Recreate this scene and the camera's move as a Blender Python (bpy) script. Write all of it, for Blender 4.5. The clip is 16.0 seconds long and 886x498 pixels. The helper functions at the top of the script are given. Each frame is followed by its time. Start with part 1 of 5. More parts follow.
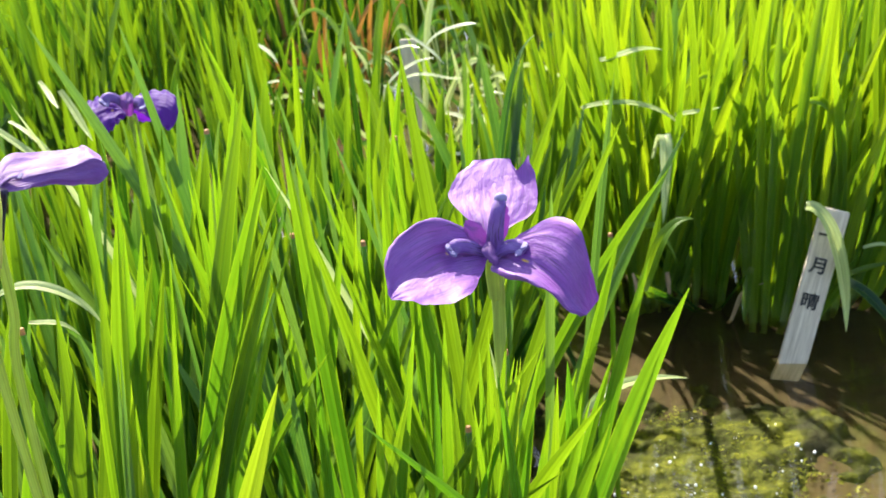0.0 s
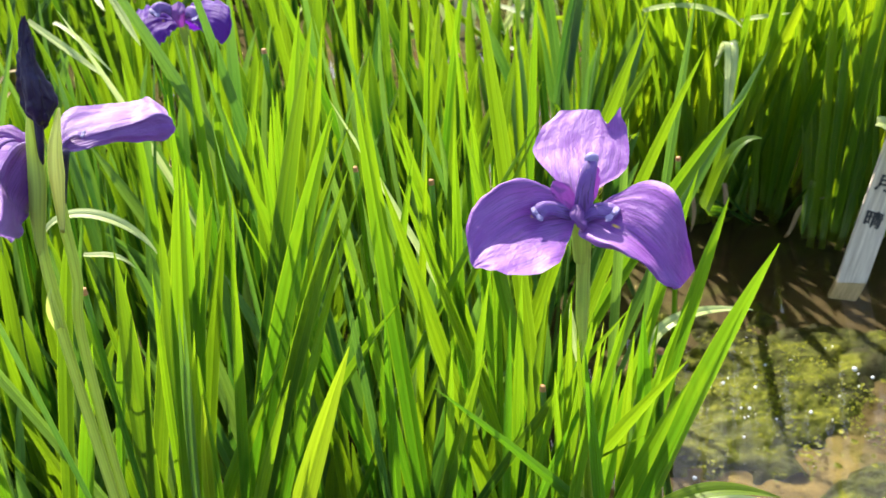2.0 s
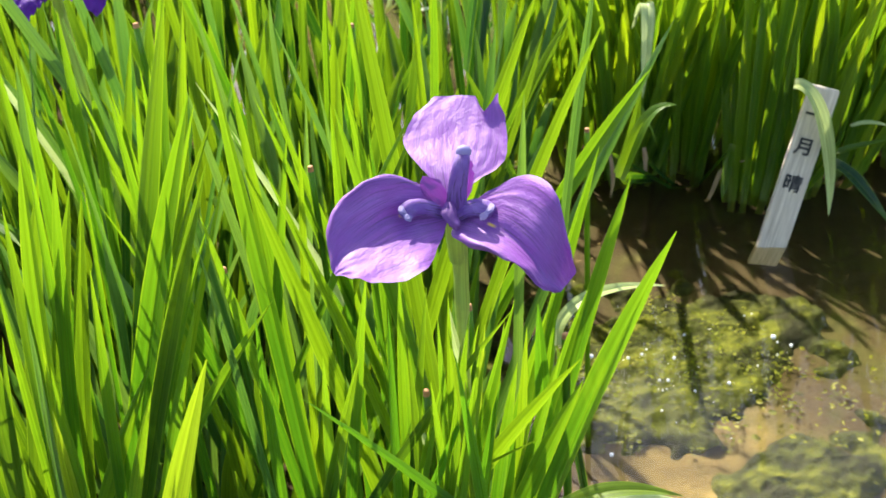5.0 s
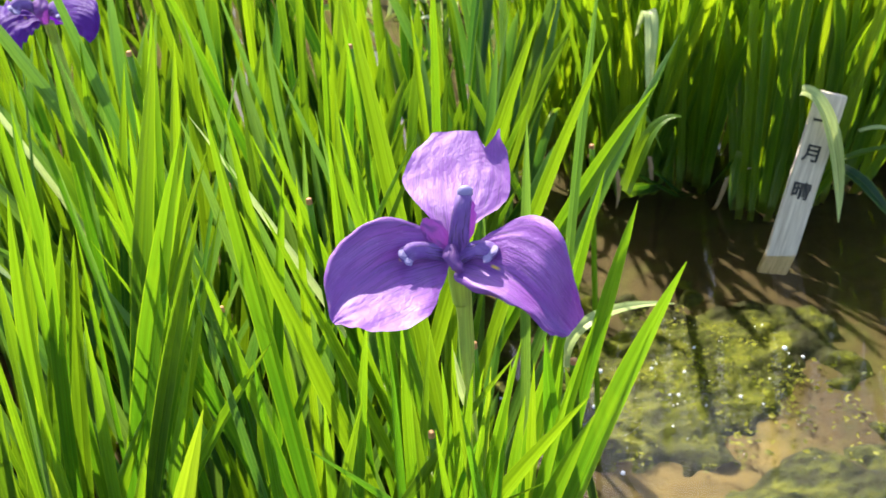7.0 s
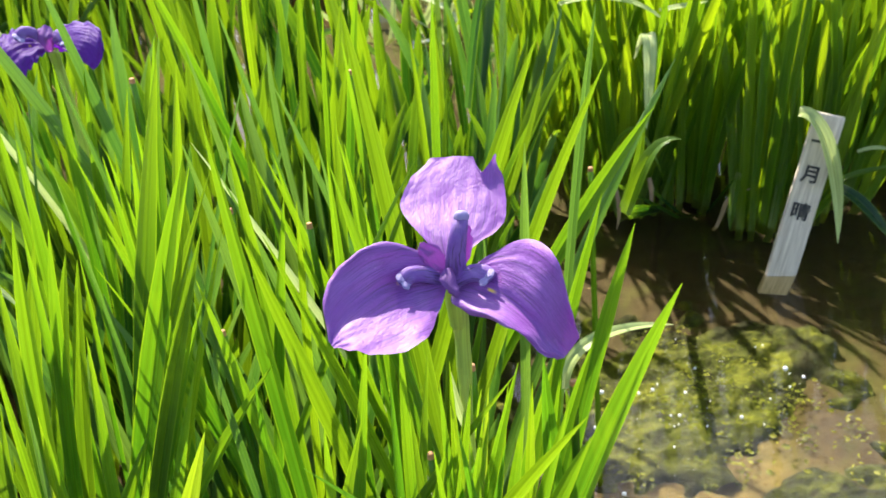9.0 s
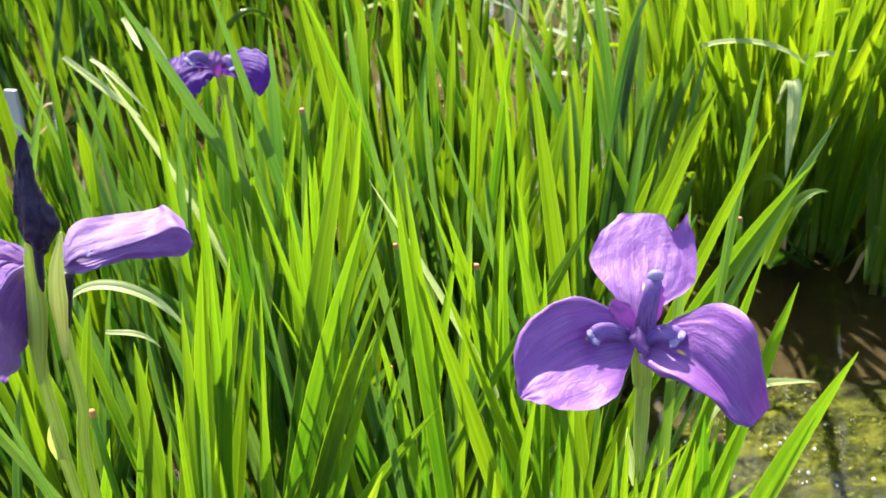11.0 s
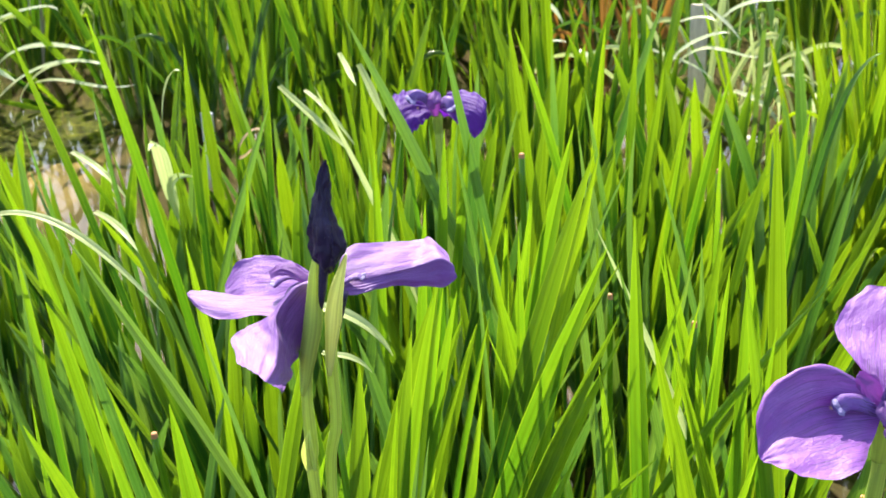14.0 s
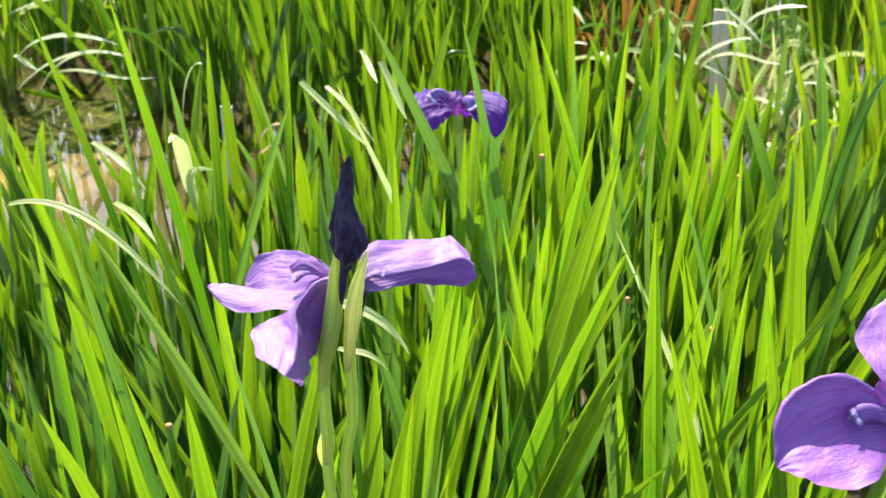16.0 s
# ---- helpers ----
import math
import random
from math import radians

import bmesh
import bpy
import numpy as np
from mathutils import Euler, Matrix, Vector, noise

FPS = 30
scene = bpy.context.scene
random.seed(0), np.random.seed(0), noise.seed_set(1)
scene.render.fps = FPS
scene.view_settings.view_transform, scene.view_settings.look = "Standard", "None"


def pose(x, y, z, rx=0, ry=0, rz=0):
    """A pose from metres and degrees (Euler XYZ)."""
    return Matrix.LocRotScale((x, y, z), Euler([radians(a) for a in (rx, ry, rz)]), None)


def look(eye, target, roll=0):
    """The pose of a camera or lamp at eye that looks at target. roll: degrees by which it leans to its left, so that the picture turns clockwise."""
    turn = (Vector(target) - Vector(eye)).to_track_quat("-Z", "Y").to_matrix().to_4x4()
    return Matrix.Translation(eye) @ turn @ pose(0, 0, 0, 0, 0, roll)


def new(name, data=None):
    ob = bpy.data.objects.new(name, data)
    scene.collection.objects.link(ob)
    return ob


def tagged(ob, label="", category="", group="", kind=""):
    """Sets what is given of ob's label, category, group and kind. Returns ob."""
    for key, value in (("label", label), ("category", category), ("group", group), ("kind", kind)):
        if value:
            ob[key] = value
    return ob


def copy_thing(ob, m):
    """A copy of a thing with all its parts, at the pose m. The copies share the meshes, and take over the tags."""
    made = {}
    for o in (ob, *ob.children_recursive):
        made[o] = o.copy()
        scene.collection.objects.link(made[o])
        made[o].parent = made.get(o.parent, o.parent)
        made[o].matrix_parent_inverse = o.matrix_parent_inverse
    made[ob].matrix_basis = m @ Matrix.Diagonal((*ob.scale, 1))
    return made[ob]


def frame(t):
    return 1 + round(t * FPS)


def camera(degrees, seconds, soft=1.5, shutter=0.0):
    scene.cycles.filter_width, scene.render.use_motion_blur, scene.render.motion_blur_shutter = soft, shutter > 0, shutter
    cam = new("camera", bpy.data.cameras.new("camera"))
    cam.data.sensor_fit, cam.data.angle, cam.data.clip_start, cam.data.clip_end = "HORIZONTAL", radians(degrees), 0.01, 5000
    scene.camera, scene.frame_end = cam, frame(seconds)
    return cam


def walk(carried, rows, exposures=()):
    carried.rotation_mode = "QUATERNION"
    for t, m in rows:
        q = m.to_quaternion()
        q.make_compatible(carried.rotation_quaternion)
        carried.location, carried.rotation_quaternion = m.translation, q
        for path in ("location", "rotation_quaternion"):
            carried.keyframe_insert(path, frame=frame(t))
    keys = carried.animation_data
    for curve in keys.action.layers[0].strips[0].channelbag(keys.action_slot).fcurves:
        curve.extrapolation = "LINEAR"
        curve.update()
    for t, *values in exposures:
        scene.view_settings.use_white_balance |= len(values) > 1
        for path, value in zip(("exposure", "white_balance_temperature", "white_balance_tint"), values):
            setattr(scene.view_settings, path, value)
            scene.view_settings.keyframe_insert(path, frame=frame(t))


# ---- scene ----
cam = camera(42.0, 16.0, 1.6)
cam.data.dof.use_dof = True
cam.data.dof.focus_distance, cam.data.dof.aperture_fstop = 0.68, 26.0
PATH = [
    (0, (0.038, 0.024, 0.997), (-0.031, 1.863, 0.214), -5.6),
    (0.5, (0.031, 0.05, 1.005), (-0.059, 1.862, 0.164), -5.7),
    (1, (0.023, 0.065, 1.008), (-0.082, 1.859, 0.13), -5.4),
    (1.5, (0.017, 0.075, 1.012), (-0.103, 1.83, 0.061), -5.3),
    (2, (0.01, 0.086, 1.026), (-0.131, 1.83, 0.059), -5.4),
    (2.5, (0.012, 0.092, 1.029), (-0.144, 1.848, 0.086), -5.6),
    (3, (0.024, 0.096, 1.034), (-0.122, 1.855, 0.092), -5.2),
    (3.5, (0.031, 0.105, 1.025), (-0.079, 1.861, 0.074), -4.5),
    (4, (0.044, 0.123, 1.017), (-0.02, 1.858, 0.023), -4.0),
    (4.2, (0.046, 0.127, 1.013), (-0.004, 1.854, 0.005), -4.0),
    (6.5, (0.052, 0.184, 1.026), (-0.003, 1.882, -0.03), -6.0),
    (7, (0.053, 0.18, 1.024), (0.001, 1.887, -0.016), -6.1),
    (7.5, (0.055, 0.179, 1.023), (0.006, 1.892, -0.008), -6.0),
    (8, (0.058, 0.175, 1.027), (0.013, 1.895, 0.009), -6.0),
    (8.2, (0.058, 0.17, 1.026), (0.016, 1.896, 0.016), -6.3),
    (10.3, (0.036, 0.176, 1.039), (-0.074, 1.902, 0.034), -5.4),
    (10.5, (0.029, 0.174, 1.04), (-0.11, 1.906, 0.049), -5.5),
    (11, (0.008, 0.175, 1.05), (-0.211, 1.916, 0.091), -5.5),
    (11.5, (-0.013, 0.171, 1.05), (-0.309, 1.92, 0.126), -5.5),
    (12, (-0.03, 0.164, 1.053), (-0.394, 1.909, 0.145), -5.5),
    (12.5, (-0.036, 0.158, 1.055), (-0.447, 1.899, 0.161), -5.2),
    (13, (-0.04, 0.155, 1.058), (-0.476, 1.894, 0.171), -4.7),
    (13.5, (-0.046, 0.153, 1.059), (-0.496, 1.893, 0.182), -4.3),
    (14, (-0.046, 0.152, 1.06), (-0.509, 1.893, 0.19), -3.8),
    (14.5, (-0.045, 0.151, 1.057), (-0.511, 1.891, 0.189), -3.4),
    (15, (-0.045, 0.15, 1.059), (-0.512, 1.891, 0.192), -3.0),
    (15.5, (-0.047, 0.15, 1.06), (-0.517, 1.889, 0.193), -2.7),
    (16, (-0.049, 0.151, 1.06), (-0.536, 1.884, 0.191), -2.7),
]
walk(cam, [(t, look(eye, target, roll)) for t, eye, target, roll in PATH], [(0, 1.24, 6900, 10), (16, 1.24, 6900, 10)])

# ---- light ----
SUN_ELEVATION, SUN_AZIMUTH = 52.0, -22.0  # degrees; azimuth clockwise from +y
world = bpy.data.worlds.new("sky")
scene.world = world
world.use_nodes = True
wn = world.node_tree
sky = wn.nodes.new("ShaderNodeTexSky")
sky.sky_type = "NISHITA"
sky.sun_disc = False
sky.dust_density = 1.6
sky.sun_elevation = radians(SUN_ELEVATION)
sky.sun_rotation = radians(SUN_AZIMUTH)
wn.links.new(sky.outputs[0], wn.nodes["Background"].inputs[0])
wn.nodes["Background"].inputs[1].default_value = 0.165

sun_data = bpy.data.lights.new("sun", "SUN")
sun_data.energy, sun_data.angle, sun_data.color = 5.0, radians(0.53), (1.0, 0.95, 0.86)
sun = new("sun", sun_data)
_e, _a = radians(SUN_ELEVATION), radians(SUN_AZIMUTH)
sun_way = Vector((math.sin(_a) * math.cos(_e), math.cos(_a) * math.cos(_e), math.sin(_e)))
sun.matrix_world = look(sun_way * 20, (0, 0, 0))


# ---- materials ----
class Nodes:
    """A small builder for node materials."""

    def __init__(self, name):
        self.mat = bpy.data.materials.new(name)
        self.mat.use_nodes = True
        self.tree = self.mat.node_tree
        self.bsdf = self.tree.nodes["Principled BSDF"]
        self.out = self.tree.nodes["Material Output"]

    def add(self, kind, **values):
        node = self.tree.nodes.new("ShaderNode" + kind)
        for key, value in values.items():
            setattr(node, key, value)
        return node

    def link(self, a, b):
        self.tree.links.new(a, b)

    def put(self, socket, value):
        if isinstance(value, bpy.types.NodeSocket):
            self.link(value, socket)
        else:
            socket.default_value = value

    def coords(self, which="Object", scale=(1, 1, 1)):
        m = self.add("Mapping")
        self.link(self.add("TexCoord").outputs[which], m.inputs[0])
        m.inputs["Scale"].default_value = scale
        return m.outputs[0]

    def noise(self, vector, scale, detail=4, rough=0.55, distortion=0.0):
        n = self.add("TexNoise")
        self.link(vector, n.inputs["Vector"])
        n.inputs["Scale"].default_value, n.inputs["Detail"].default_value = scale, detail
        n.inputs["Roughness"].default_value, n.inputs["Distortion"].default_value = rough, distortion
        return n.outputs["Fac"]

    def ramp(self, fac, stops):
        r = self.add("ValToRGB")
        self.link(fac, r.inputs[0])
        el = r.color_ramp.elements
        while len(el) < len(stops):
            el.new(0.5)
        for e, (at, colour) in zip(el, stops):
            e.position = at
            e.color = (*colour, 1) if len(colour) == 3 else colour
        return r.outputs[0]

    def grey(self, fac, *stops):
        return self.ramp(fac, [(at, (v, v, v)) for at, v in stops])

    def mix(self, fac, a, b, blend="MIX"):
        m = self.add("Mix", data_type="RGBA", blend_type=blend)
        self.put(m.inputs[0], fac)
        for socket, value in ((m.inputs[6], a), (m.inputs[7], b)):
            self.put(socket, (*value, 1) if isinstance(value, tuple) and len(value) == 3 else value)
        return m.outputs[2]

    def maths(self, op, a, b=0.0):
        m = self.add("Math", operation=op)
        self.put(m.inputs[0], a)
        self.put(m.inputs[1], b)
        return m.outputs[0]

    def bump(self, height, strength=0.3, distance=0.001):
        b = self.add("Bump")
        b.inputs["Strength"].default_value, b.inputs["Distance"].default_value = strength, distance
        self.link(height, b.inputs["Height"])
        return b.outputs[0]

    def thin(self, colour, glow, share, normal=None):
        """A sheet that lets light through: part surface, part translucent."""
        t = self.add("BsdfTranslucent")
        self.put(t.inputs[0], glow)
        if normal:
            self.link(normal, t.inputs["Normal"])
        m = self.add("MixShader")
        m.inputs[0].default_value = share
        self.link(self.bsdf.outputs[0], m.inputs[1])
        self.link(t.outputs[0], m.inputs[2])
        self.link(m.outputs[0], self.out.inputs[0])
        self.put(self.bsdf.inputs["Base Color"], colour)


def leaf_material(name, young, old, glow_young, glow_old, rough=0.27, share=0.42, joined=False, pale=(0.22, 0.36, 0.04)):
    n = Nodes(name)
    uv = n.coords("UV")
    rnd = n.add("NewGeometry").outputs["Random Per Island"] if joined else n.add("ObjectInfo").outputs["Random"]
    sep = n.add("SeparateXYZ")
    n.link(uv, sep.inputs[0])
    broad, fine = n.noise(n.coords("UV", (8, 0.7, 1)), 1.0, 2, 0.5), n.noise(n.coords("UV", (30, 0.8, 1)), 1.0, 3, 0.65)
    veins = n.maths("ADD", n.maths("MULTIPLY", broad, 0.6), n.maths("MULTIPLY", fine, 0.4))
    stain = n.grey(n.noise(n.coords("Object", (26, 26, 7)), 1.0, 4, 0.6), (0.60, 0.0), (0.74, 0.45))
    blotch = n.noise(n.coords("Object", (30, 30, 9)), 1.0, 3)
    tone = n.maths("ADD", n.maths("MULTIPLY", rnd, 0.85), n.maths("MULTIPLY", blotch, 0.25))
    vein_grey = n.grey(veins, (0.36, 0.62), (0.64, 1.22))
    base = n.mix(1.0, n.ramp(tone, [(0.0, young), (0.62, old)]), vein_grey, "MULTIPLY")
    glow = n.mix(1.0, n.ramp(tone, [(0.0, glow_young), (0.62, glow_old)]), vein_grey, "MULTIPLY")
    # dry tips on some leaves, a pale sheath at the foot
    reach = n.maths("ADD", sep.outputs[1], n.maths("MULTIPLY", rnd, 0.06))
    dry = n.grey(n.maths("ADD", reach, n.maths("MULTIPLY", blotch, 0.03)), (1.016, 0), (1.030, 1))
    foot = n.grey(sep.outputs[1], (0.02, 0.6), (0.16, 0))
    # paler margins and midrib
    off = n.maths("ABSOLUTE", n.maths("SUBTRACT", sep.outputs[0], 0.5))
    margin = n.maths("ADD", n.grey(off, (0.42, 0.0), (0.49, 0.55)), n.grey(off, (0.02, 0.12), (0.06, 0.0)))
    base = n.mix(margin, base, pale)
    glow = n.mix(margin, glow, tuple(min(1.0, 1.1 * c) for c in glow_young))
    ageing = n.maths("MULTIPLY", n.grey(sep.outputs[1], (0.72, 0.0), (1.0, 0.55)), n.grey(rnd, (0.2, 0.25), (0.8, 1.0)))
    base = n.mix(ageing, base, tuple(1.6 * c for c in young))
    glow = n.mix(ageing, glow, tuple(min(1.0, 1.25 * c) for c in glow_young))
    base = n.mix(stain, base, tuple(1.5 * c for c in young))
    glow = n.mix(stain, glow, glow_young)
    base = n.mix(foot, base, (0.30, 0.33, 0.12))
    base = n.mix(dry, base, (0.55, 0.24, 0.07))
    glow = n.mix(dry, glow, (0.6, 0.25, 0.05))
    normal = n.bump(veins, 0.7, 0.0012)
    n.link(normal, n.bsdf.inputs["Normal"])
    n.bsdf.inputs["Roughness"].default_value = rough
    n.bsdf.inputs["Specular IOR Level"].default_value = 0.4
    n.thin(base, glow, share)
    return n.mat


# GREEN's dark second tones carry the shade of crowded leaves in their colour
GREEN = ((0.092, 0.190, 0.013), (0.016, 0.060, 0.012), (0.315, 0.515, 0.010), (0.030, 0.112, 0.005))
GREEN_FAR = ((0.120, 0.200, 0.013), (0.038, 0.100, 0.014), (0.37, 0.51, 0.011), (0.11, 0.25, 0.009))
LEAF = leaf_material("iris_leaf", *GREEN)
LEAF_JOINED = leaf_material("iris_leaf_mass", *GREEN_FAR, joined=True)
LEAF_BACK = leaf_material("iris_leaf_far_bed", (0.10, 0.19, 0.013), (0.028, 0.088, 0.014), (0.33, 0.52, 0.010), (0.075, 0.21, 0.008), joined=True)
LEAF_OPEN = leaf_material("iris_leaf_open_bed", (0.17, 0.275, 0.013), (0.065, 0.15, 0.014), (0.54, 0.715, 0.012), (0.22, 0.43, 0.010))
# brighter copy of the leaf green, with sunlight put into the colour
LEAF_SUNLIT = leaf_material("iris_leaf_sunlit", (0.108, 0.218, 0.016), (0.044, 0.140, 0.016), (0.34, 0.53, 0.010), (0.10, 0.29, 0.008))
LEAF_DARK = leaf_material("iris_leaf_dark", (0.05, 0.15, 0.014), (0.04, 0.12, 0.016), (0.16, 0.40, 0.01), (0.12, 0.34, 0.01), 0.3, 0.4)
LEAF_GREY = leaf_material("iris_leaf_bluish", (0.15, 0.25, 0.075), (0.06, 0.15, 0.045), (0.23, 0.40, 0.04), (0.09, 0.26, 0.02), 0.26, 0.34)
# the sky's white sheen on bowed leaves, put into the base colour
LEAF_SHEEN = leaf_material("iris_leaf_white_sheen", (0.74, 0.78, 0.55), (0.60, 0.68, 0.40), (0.6, 0.7, 0.35), (0.5, 0.62, 0.25), 0.22, 0.25)
LEAF_PALE = leaf_material("iris_leaf_pale", (0.60, 0.68, 0.30), (0.46, 0.56, 0.20), (0.6, 0.7, 0.3), (0.5, 0.62, 0.22), 0.3, 0.35)
# stem green raised to stand in for light on the shaded side
STEM = leaf_material("iris_stem", (0.54, 0.66, 0.15), (0.46, 0.60, 0.12), (0.70, 0.84, 0.14), (0.62, 0.78, 0.12), 0.4, 0.3)
BRACT = leaf_material("iris_bract", (0.52, 0.64, 0.16), (0.44, 0.58, 0.13), (0.80, 0.90, 0.20), (0.72, 0.86, 0.18), 0.42, 0.35)

SPATHE = leaf_material("pale_spathe", (0.76, 0.80, 0.34), (0.68, 0.74, 0.28), (0.90, 0.92, 0.40), (0.84, 0.90, 0.36), 0.42, 0.4)


def petal_material(name, body, rim, glow, vein_depth=0.72, share=0.42, signal=True, fine=140.0):
    n = Nodes(name)
    uv = n.coords("UV")
    sep = n.add("SeparateXYZ")
    n.link(uv, sep.inputs[0])
    across, along = sep.outputs[0], sep.outputs[1]
    warp = n.noise(n.coords("UV", (5, 5, 1)), 1.0, 3)
    ray = n.add("CombineXYZ")
    n.link(n.maths("ADD", n.maths("MULTIPLY", across, fine), n.maths("MULTIPLY", warp, 5.0)), ray.inputs[0])
    n.link(n.maths("MULTIPLY", along, 3.0), ray.inputs[1])
    veins = n.noise(ray.outputs[0], 1.0, 3, 0.6)
    flecks = n.noise(n.coords("UV", (70, 60, 1)), 1.0, 2)
    crepe = n.noise(n.coords("UV", (26, 22, 1)), 1.0, 4, 0.6, 0.8)
    patch = n.noise(n.coords("UV", (3, 3, 1)), 1.0, 2)
    colour = n.mix(n.grey(patch, (0.35, 0.0), (0.8, 0.5)), body, rim)
    # veins darkest by the throat, fading outwards
    fan = n.mix(n.grey(along, (0.35, 0.0), (0.95, 0.8)), n.grey(veins, (0.34, vein_depth), (0.52, 1.05)), (1.0, 1.0, 1.0))
    colour = n.mix(1.0, colour, fan, "MULTIPLY")
    colour = n.mix(1.0, colour, n.grey(crepe, (0.3, 0.93), (0.7, 1.05)), "MULTIPLY")
    colour = n.mix(n.grey(flecks, (0.71, 0.0), (0.78, 0.5)), colour, (0.75, 0.68, 0.9))
    thin = n.mix(1.0, glow, fan, "MULTIPLY")
    if signal:
        near = n.ramp(along, [(0.28, (0, 0, 0)), (0.30, (1, 1, 1)), (0.32, (1, 1, 1)), (0.35, (0, 0, 0))])
        middle = n.grey(n.maths("ABSOLUTE", n.maths("SUBTRACT", across, 0.5)), (0.008, 1.0), (0.022, 0.0))
        spot = n.maths("MULTIPLY", near, middle)
        colour = n.mix(spot, colour, (0.85, 0.55, 0.06))
    n.link(n.bump(n.maths("ADD", n.maths("MULTIPLY", veins, 0.22), n.maths("MULTIPLY", crepe, 1.0)), 0.55, 0.0010), n.bsdf.inputs["Normal"])
    n.bsdf.inputs["Roughness"].default_value = 0.55
    n.bsdf.inputs["Specular IOR Level"].default_value = 0.8
    n.bsdf.inputs["Sheen Weight"].default_value = 0.08
    n.thin(colour, thin, share)
    return n.mat


PETAL = petal_material("iris_petal", (0.200, 0.042, 0.335), (0.33, 0.17, 0.50), (0.20, 0.006, 0.36), 0.34, 0.08)
PETAL_PLAIN = petal_material("iris_petal_plain", (0.165, 0.036, 0.30), (0.29, 0.15, 0.46), (0.20, 0.008, 0.38), 0.34, 0.06, False)
PETAL_DEEP = petal_material("iris_petal_deep", (0.080, 0.013, 0.25), (0.12, 0.028, 0.32), (0.17, 0.012, 0.46), 0.5, 0.3)
STANDARD = petal_material("iris_standard", (0.19, 0.055, 0.32), (0.27, 0.10, 0.40), (0.27, 0.04, 0.38), 0.6, 0.28, False)
STYLE = petal_material("iris_style", (0.16, 0.045, 0.34), (0.35, 0.24, 0.57), (0.12, 0.03, 0.34), 0.20, 0.10, False, 30.0)
PETAL_DEEP.node_tree.nodes["Principled BSDF"].inputs["Specular IOR Level"].default_value = 0.3
PETAL_DEEP.node_tree.nodes["Principled BSDF"].inputs["Sheen Weight"].default_value = 0.05
WILTED = petal_material("wilted_petal", (0.016, 0.010, 0.050), (0.035, 0.022, 0.10), (0.02, 0.008, 0.07), 0.4, 0.08, False)
WILTED.node_tree.nodes["Principled BSDF"].inputs["Roughness"].default_value = 0.4
WILTED.node_tree.nodes["Principled BSDF"].inputs["Specular IOR Level"].default_value = 0.35
WILTED.node_tree.nodes["Principled BSDF"].inputs["Sheen Weight"].default_value = 0.0


def mud_material():
    n = Nodes("pond_mud")
    p = n.coords("Object")
    big, fine = n.noise(p, 2.3, 4), n.noise(p, 38, 5, 0.65)
    colour = n.ramp(big, [(0.3, (0.033, 0.022, 0.008)), (0.5, (0.043, 0.029, 0.011)), (0.74, (0.060, 0.042, 0.017))])
    # pale silt washed up where the channel is shallow
    spot = n.add("VectorMath", operation="DISTANCE")
    n.link(p, spot.inputs[0])
    spot.inputs[1].default_value = (0.34, 1.02, -0.05)
    far_spot = n.add("VectorMath", operation="DISTANCE")
    n.link(p, far_spot.inputs[0])
    far_spot.inputs[1].default_value = (-1.90, 2.50, -0.05)
    nearest = n.maths("MINIMUM", spot.outputs["Value"], far_spot.outputs["Value"])
    silt = n.grey(n.maths("ADD", nearest, n.maths("MULTIPLY", n.noise(p, 4.5, 5, 0.6, 0.8), 0.75)), (0.48, 1.0), (0.76, 0.0))
    colour = n.mix(silt, colour, (0.23, 0.178, 0.074))
    algae = n.grey(n.noise(p, 5.2, 5, 0.6, 0.6), (0.50, 0.0), (0.62, 0.8))
    colour = n.mix(algae, colour, (0.055, 0.060, 0.012))
    colour = n.mix(1.0, colour, n.grey(fine, (0.25, 0.6), (0.75, 1.25)), "MULTIPLY")
    n.link(colour, n.bsdf.inputs["Base Color"])
    n.bsdf.inputs["Roughness"].default_value = 0.85
    n.link(n.bump(fine, 0.6, 0.01), n.bsdf.inputs["Normal"])
    return n.mat


def water_material():
    n = Nodes("pond_water")
    p = n.coords("Object")
    ripple = n.noise(p, 9.0, 2, 0.5)
    n.bsdf.inputs["Base Color"].default_value = (0.76, 0.68, 0.38, 1)
    n.bsdf.inputs["Roughness"].default_value = 0.02
    n.bsdf.inputs["IOR"].default_value = 1.33
    n.bsdf.inputs["Transmission Weight"].default_value = 1.0
    # the surface puckers where weed pushes up to it
    spot = n.add("VectorMath", operation="DISTANCE")
    n.link(p, spot.inputs[0])
    spot.inputs[1].default_value = (0.34, 1.45, 0.0)
    pucker = n.maths("MULTIPLY", n.noise(p, 75.0, 2, 0.5), n.grey(spot.outputs["Value"], (0.16, 1.0), (0.34, 0.0)))
    n.link(n.bump(n.maths("ADD", n.maths("MULTIPLY", ripple, 0.35), n.maths("MULTIPLY", pucker, 0.12)), 0.5, 0.0022), n.bsdf.inputs["Normal"])
    return n.mat


def plain_material(name, dark, light, scale=40, rough=0.6, stretch=(1, 1, 1), bump=0.3, depth=0.001):
    n = Nodes(name)
    p = n.coords("Object", stretch)
    grain = n.noise(p, scale, 5, 0.6)
    n.link(n.ramp(grain, [(0.28, dark), (0.72, light)]), n.bsdf.inputs["Base Color"])
    n.bsdf.inputs["Roughness"].default_value = rough
    n.link(n.bump(grain, bump, depth), n.bsdf.inputs["Normal"])
    return n.mat


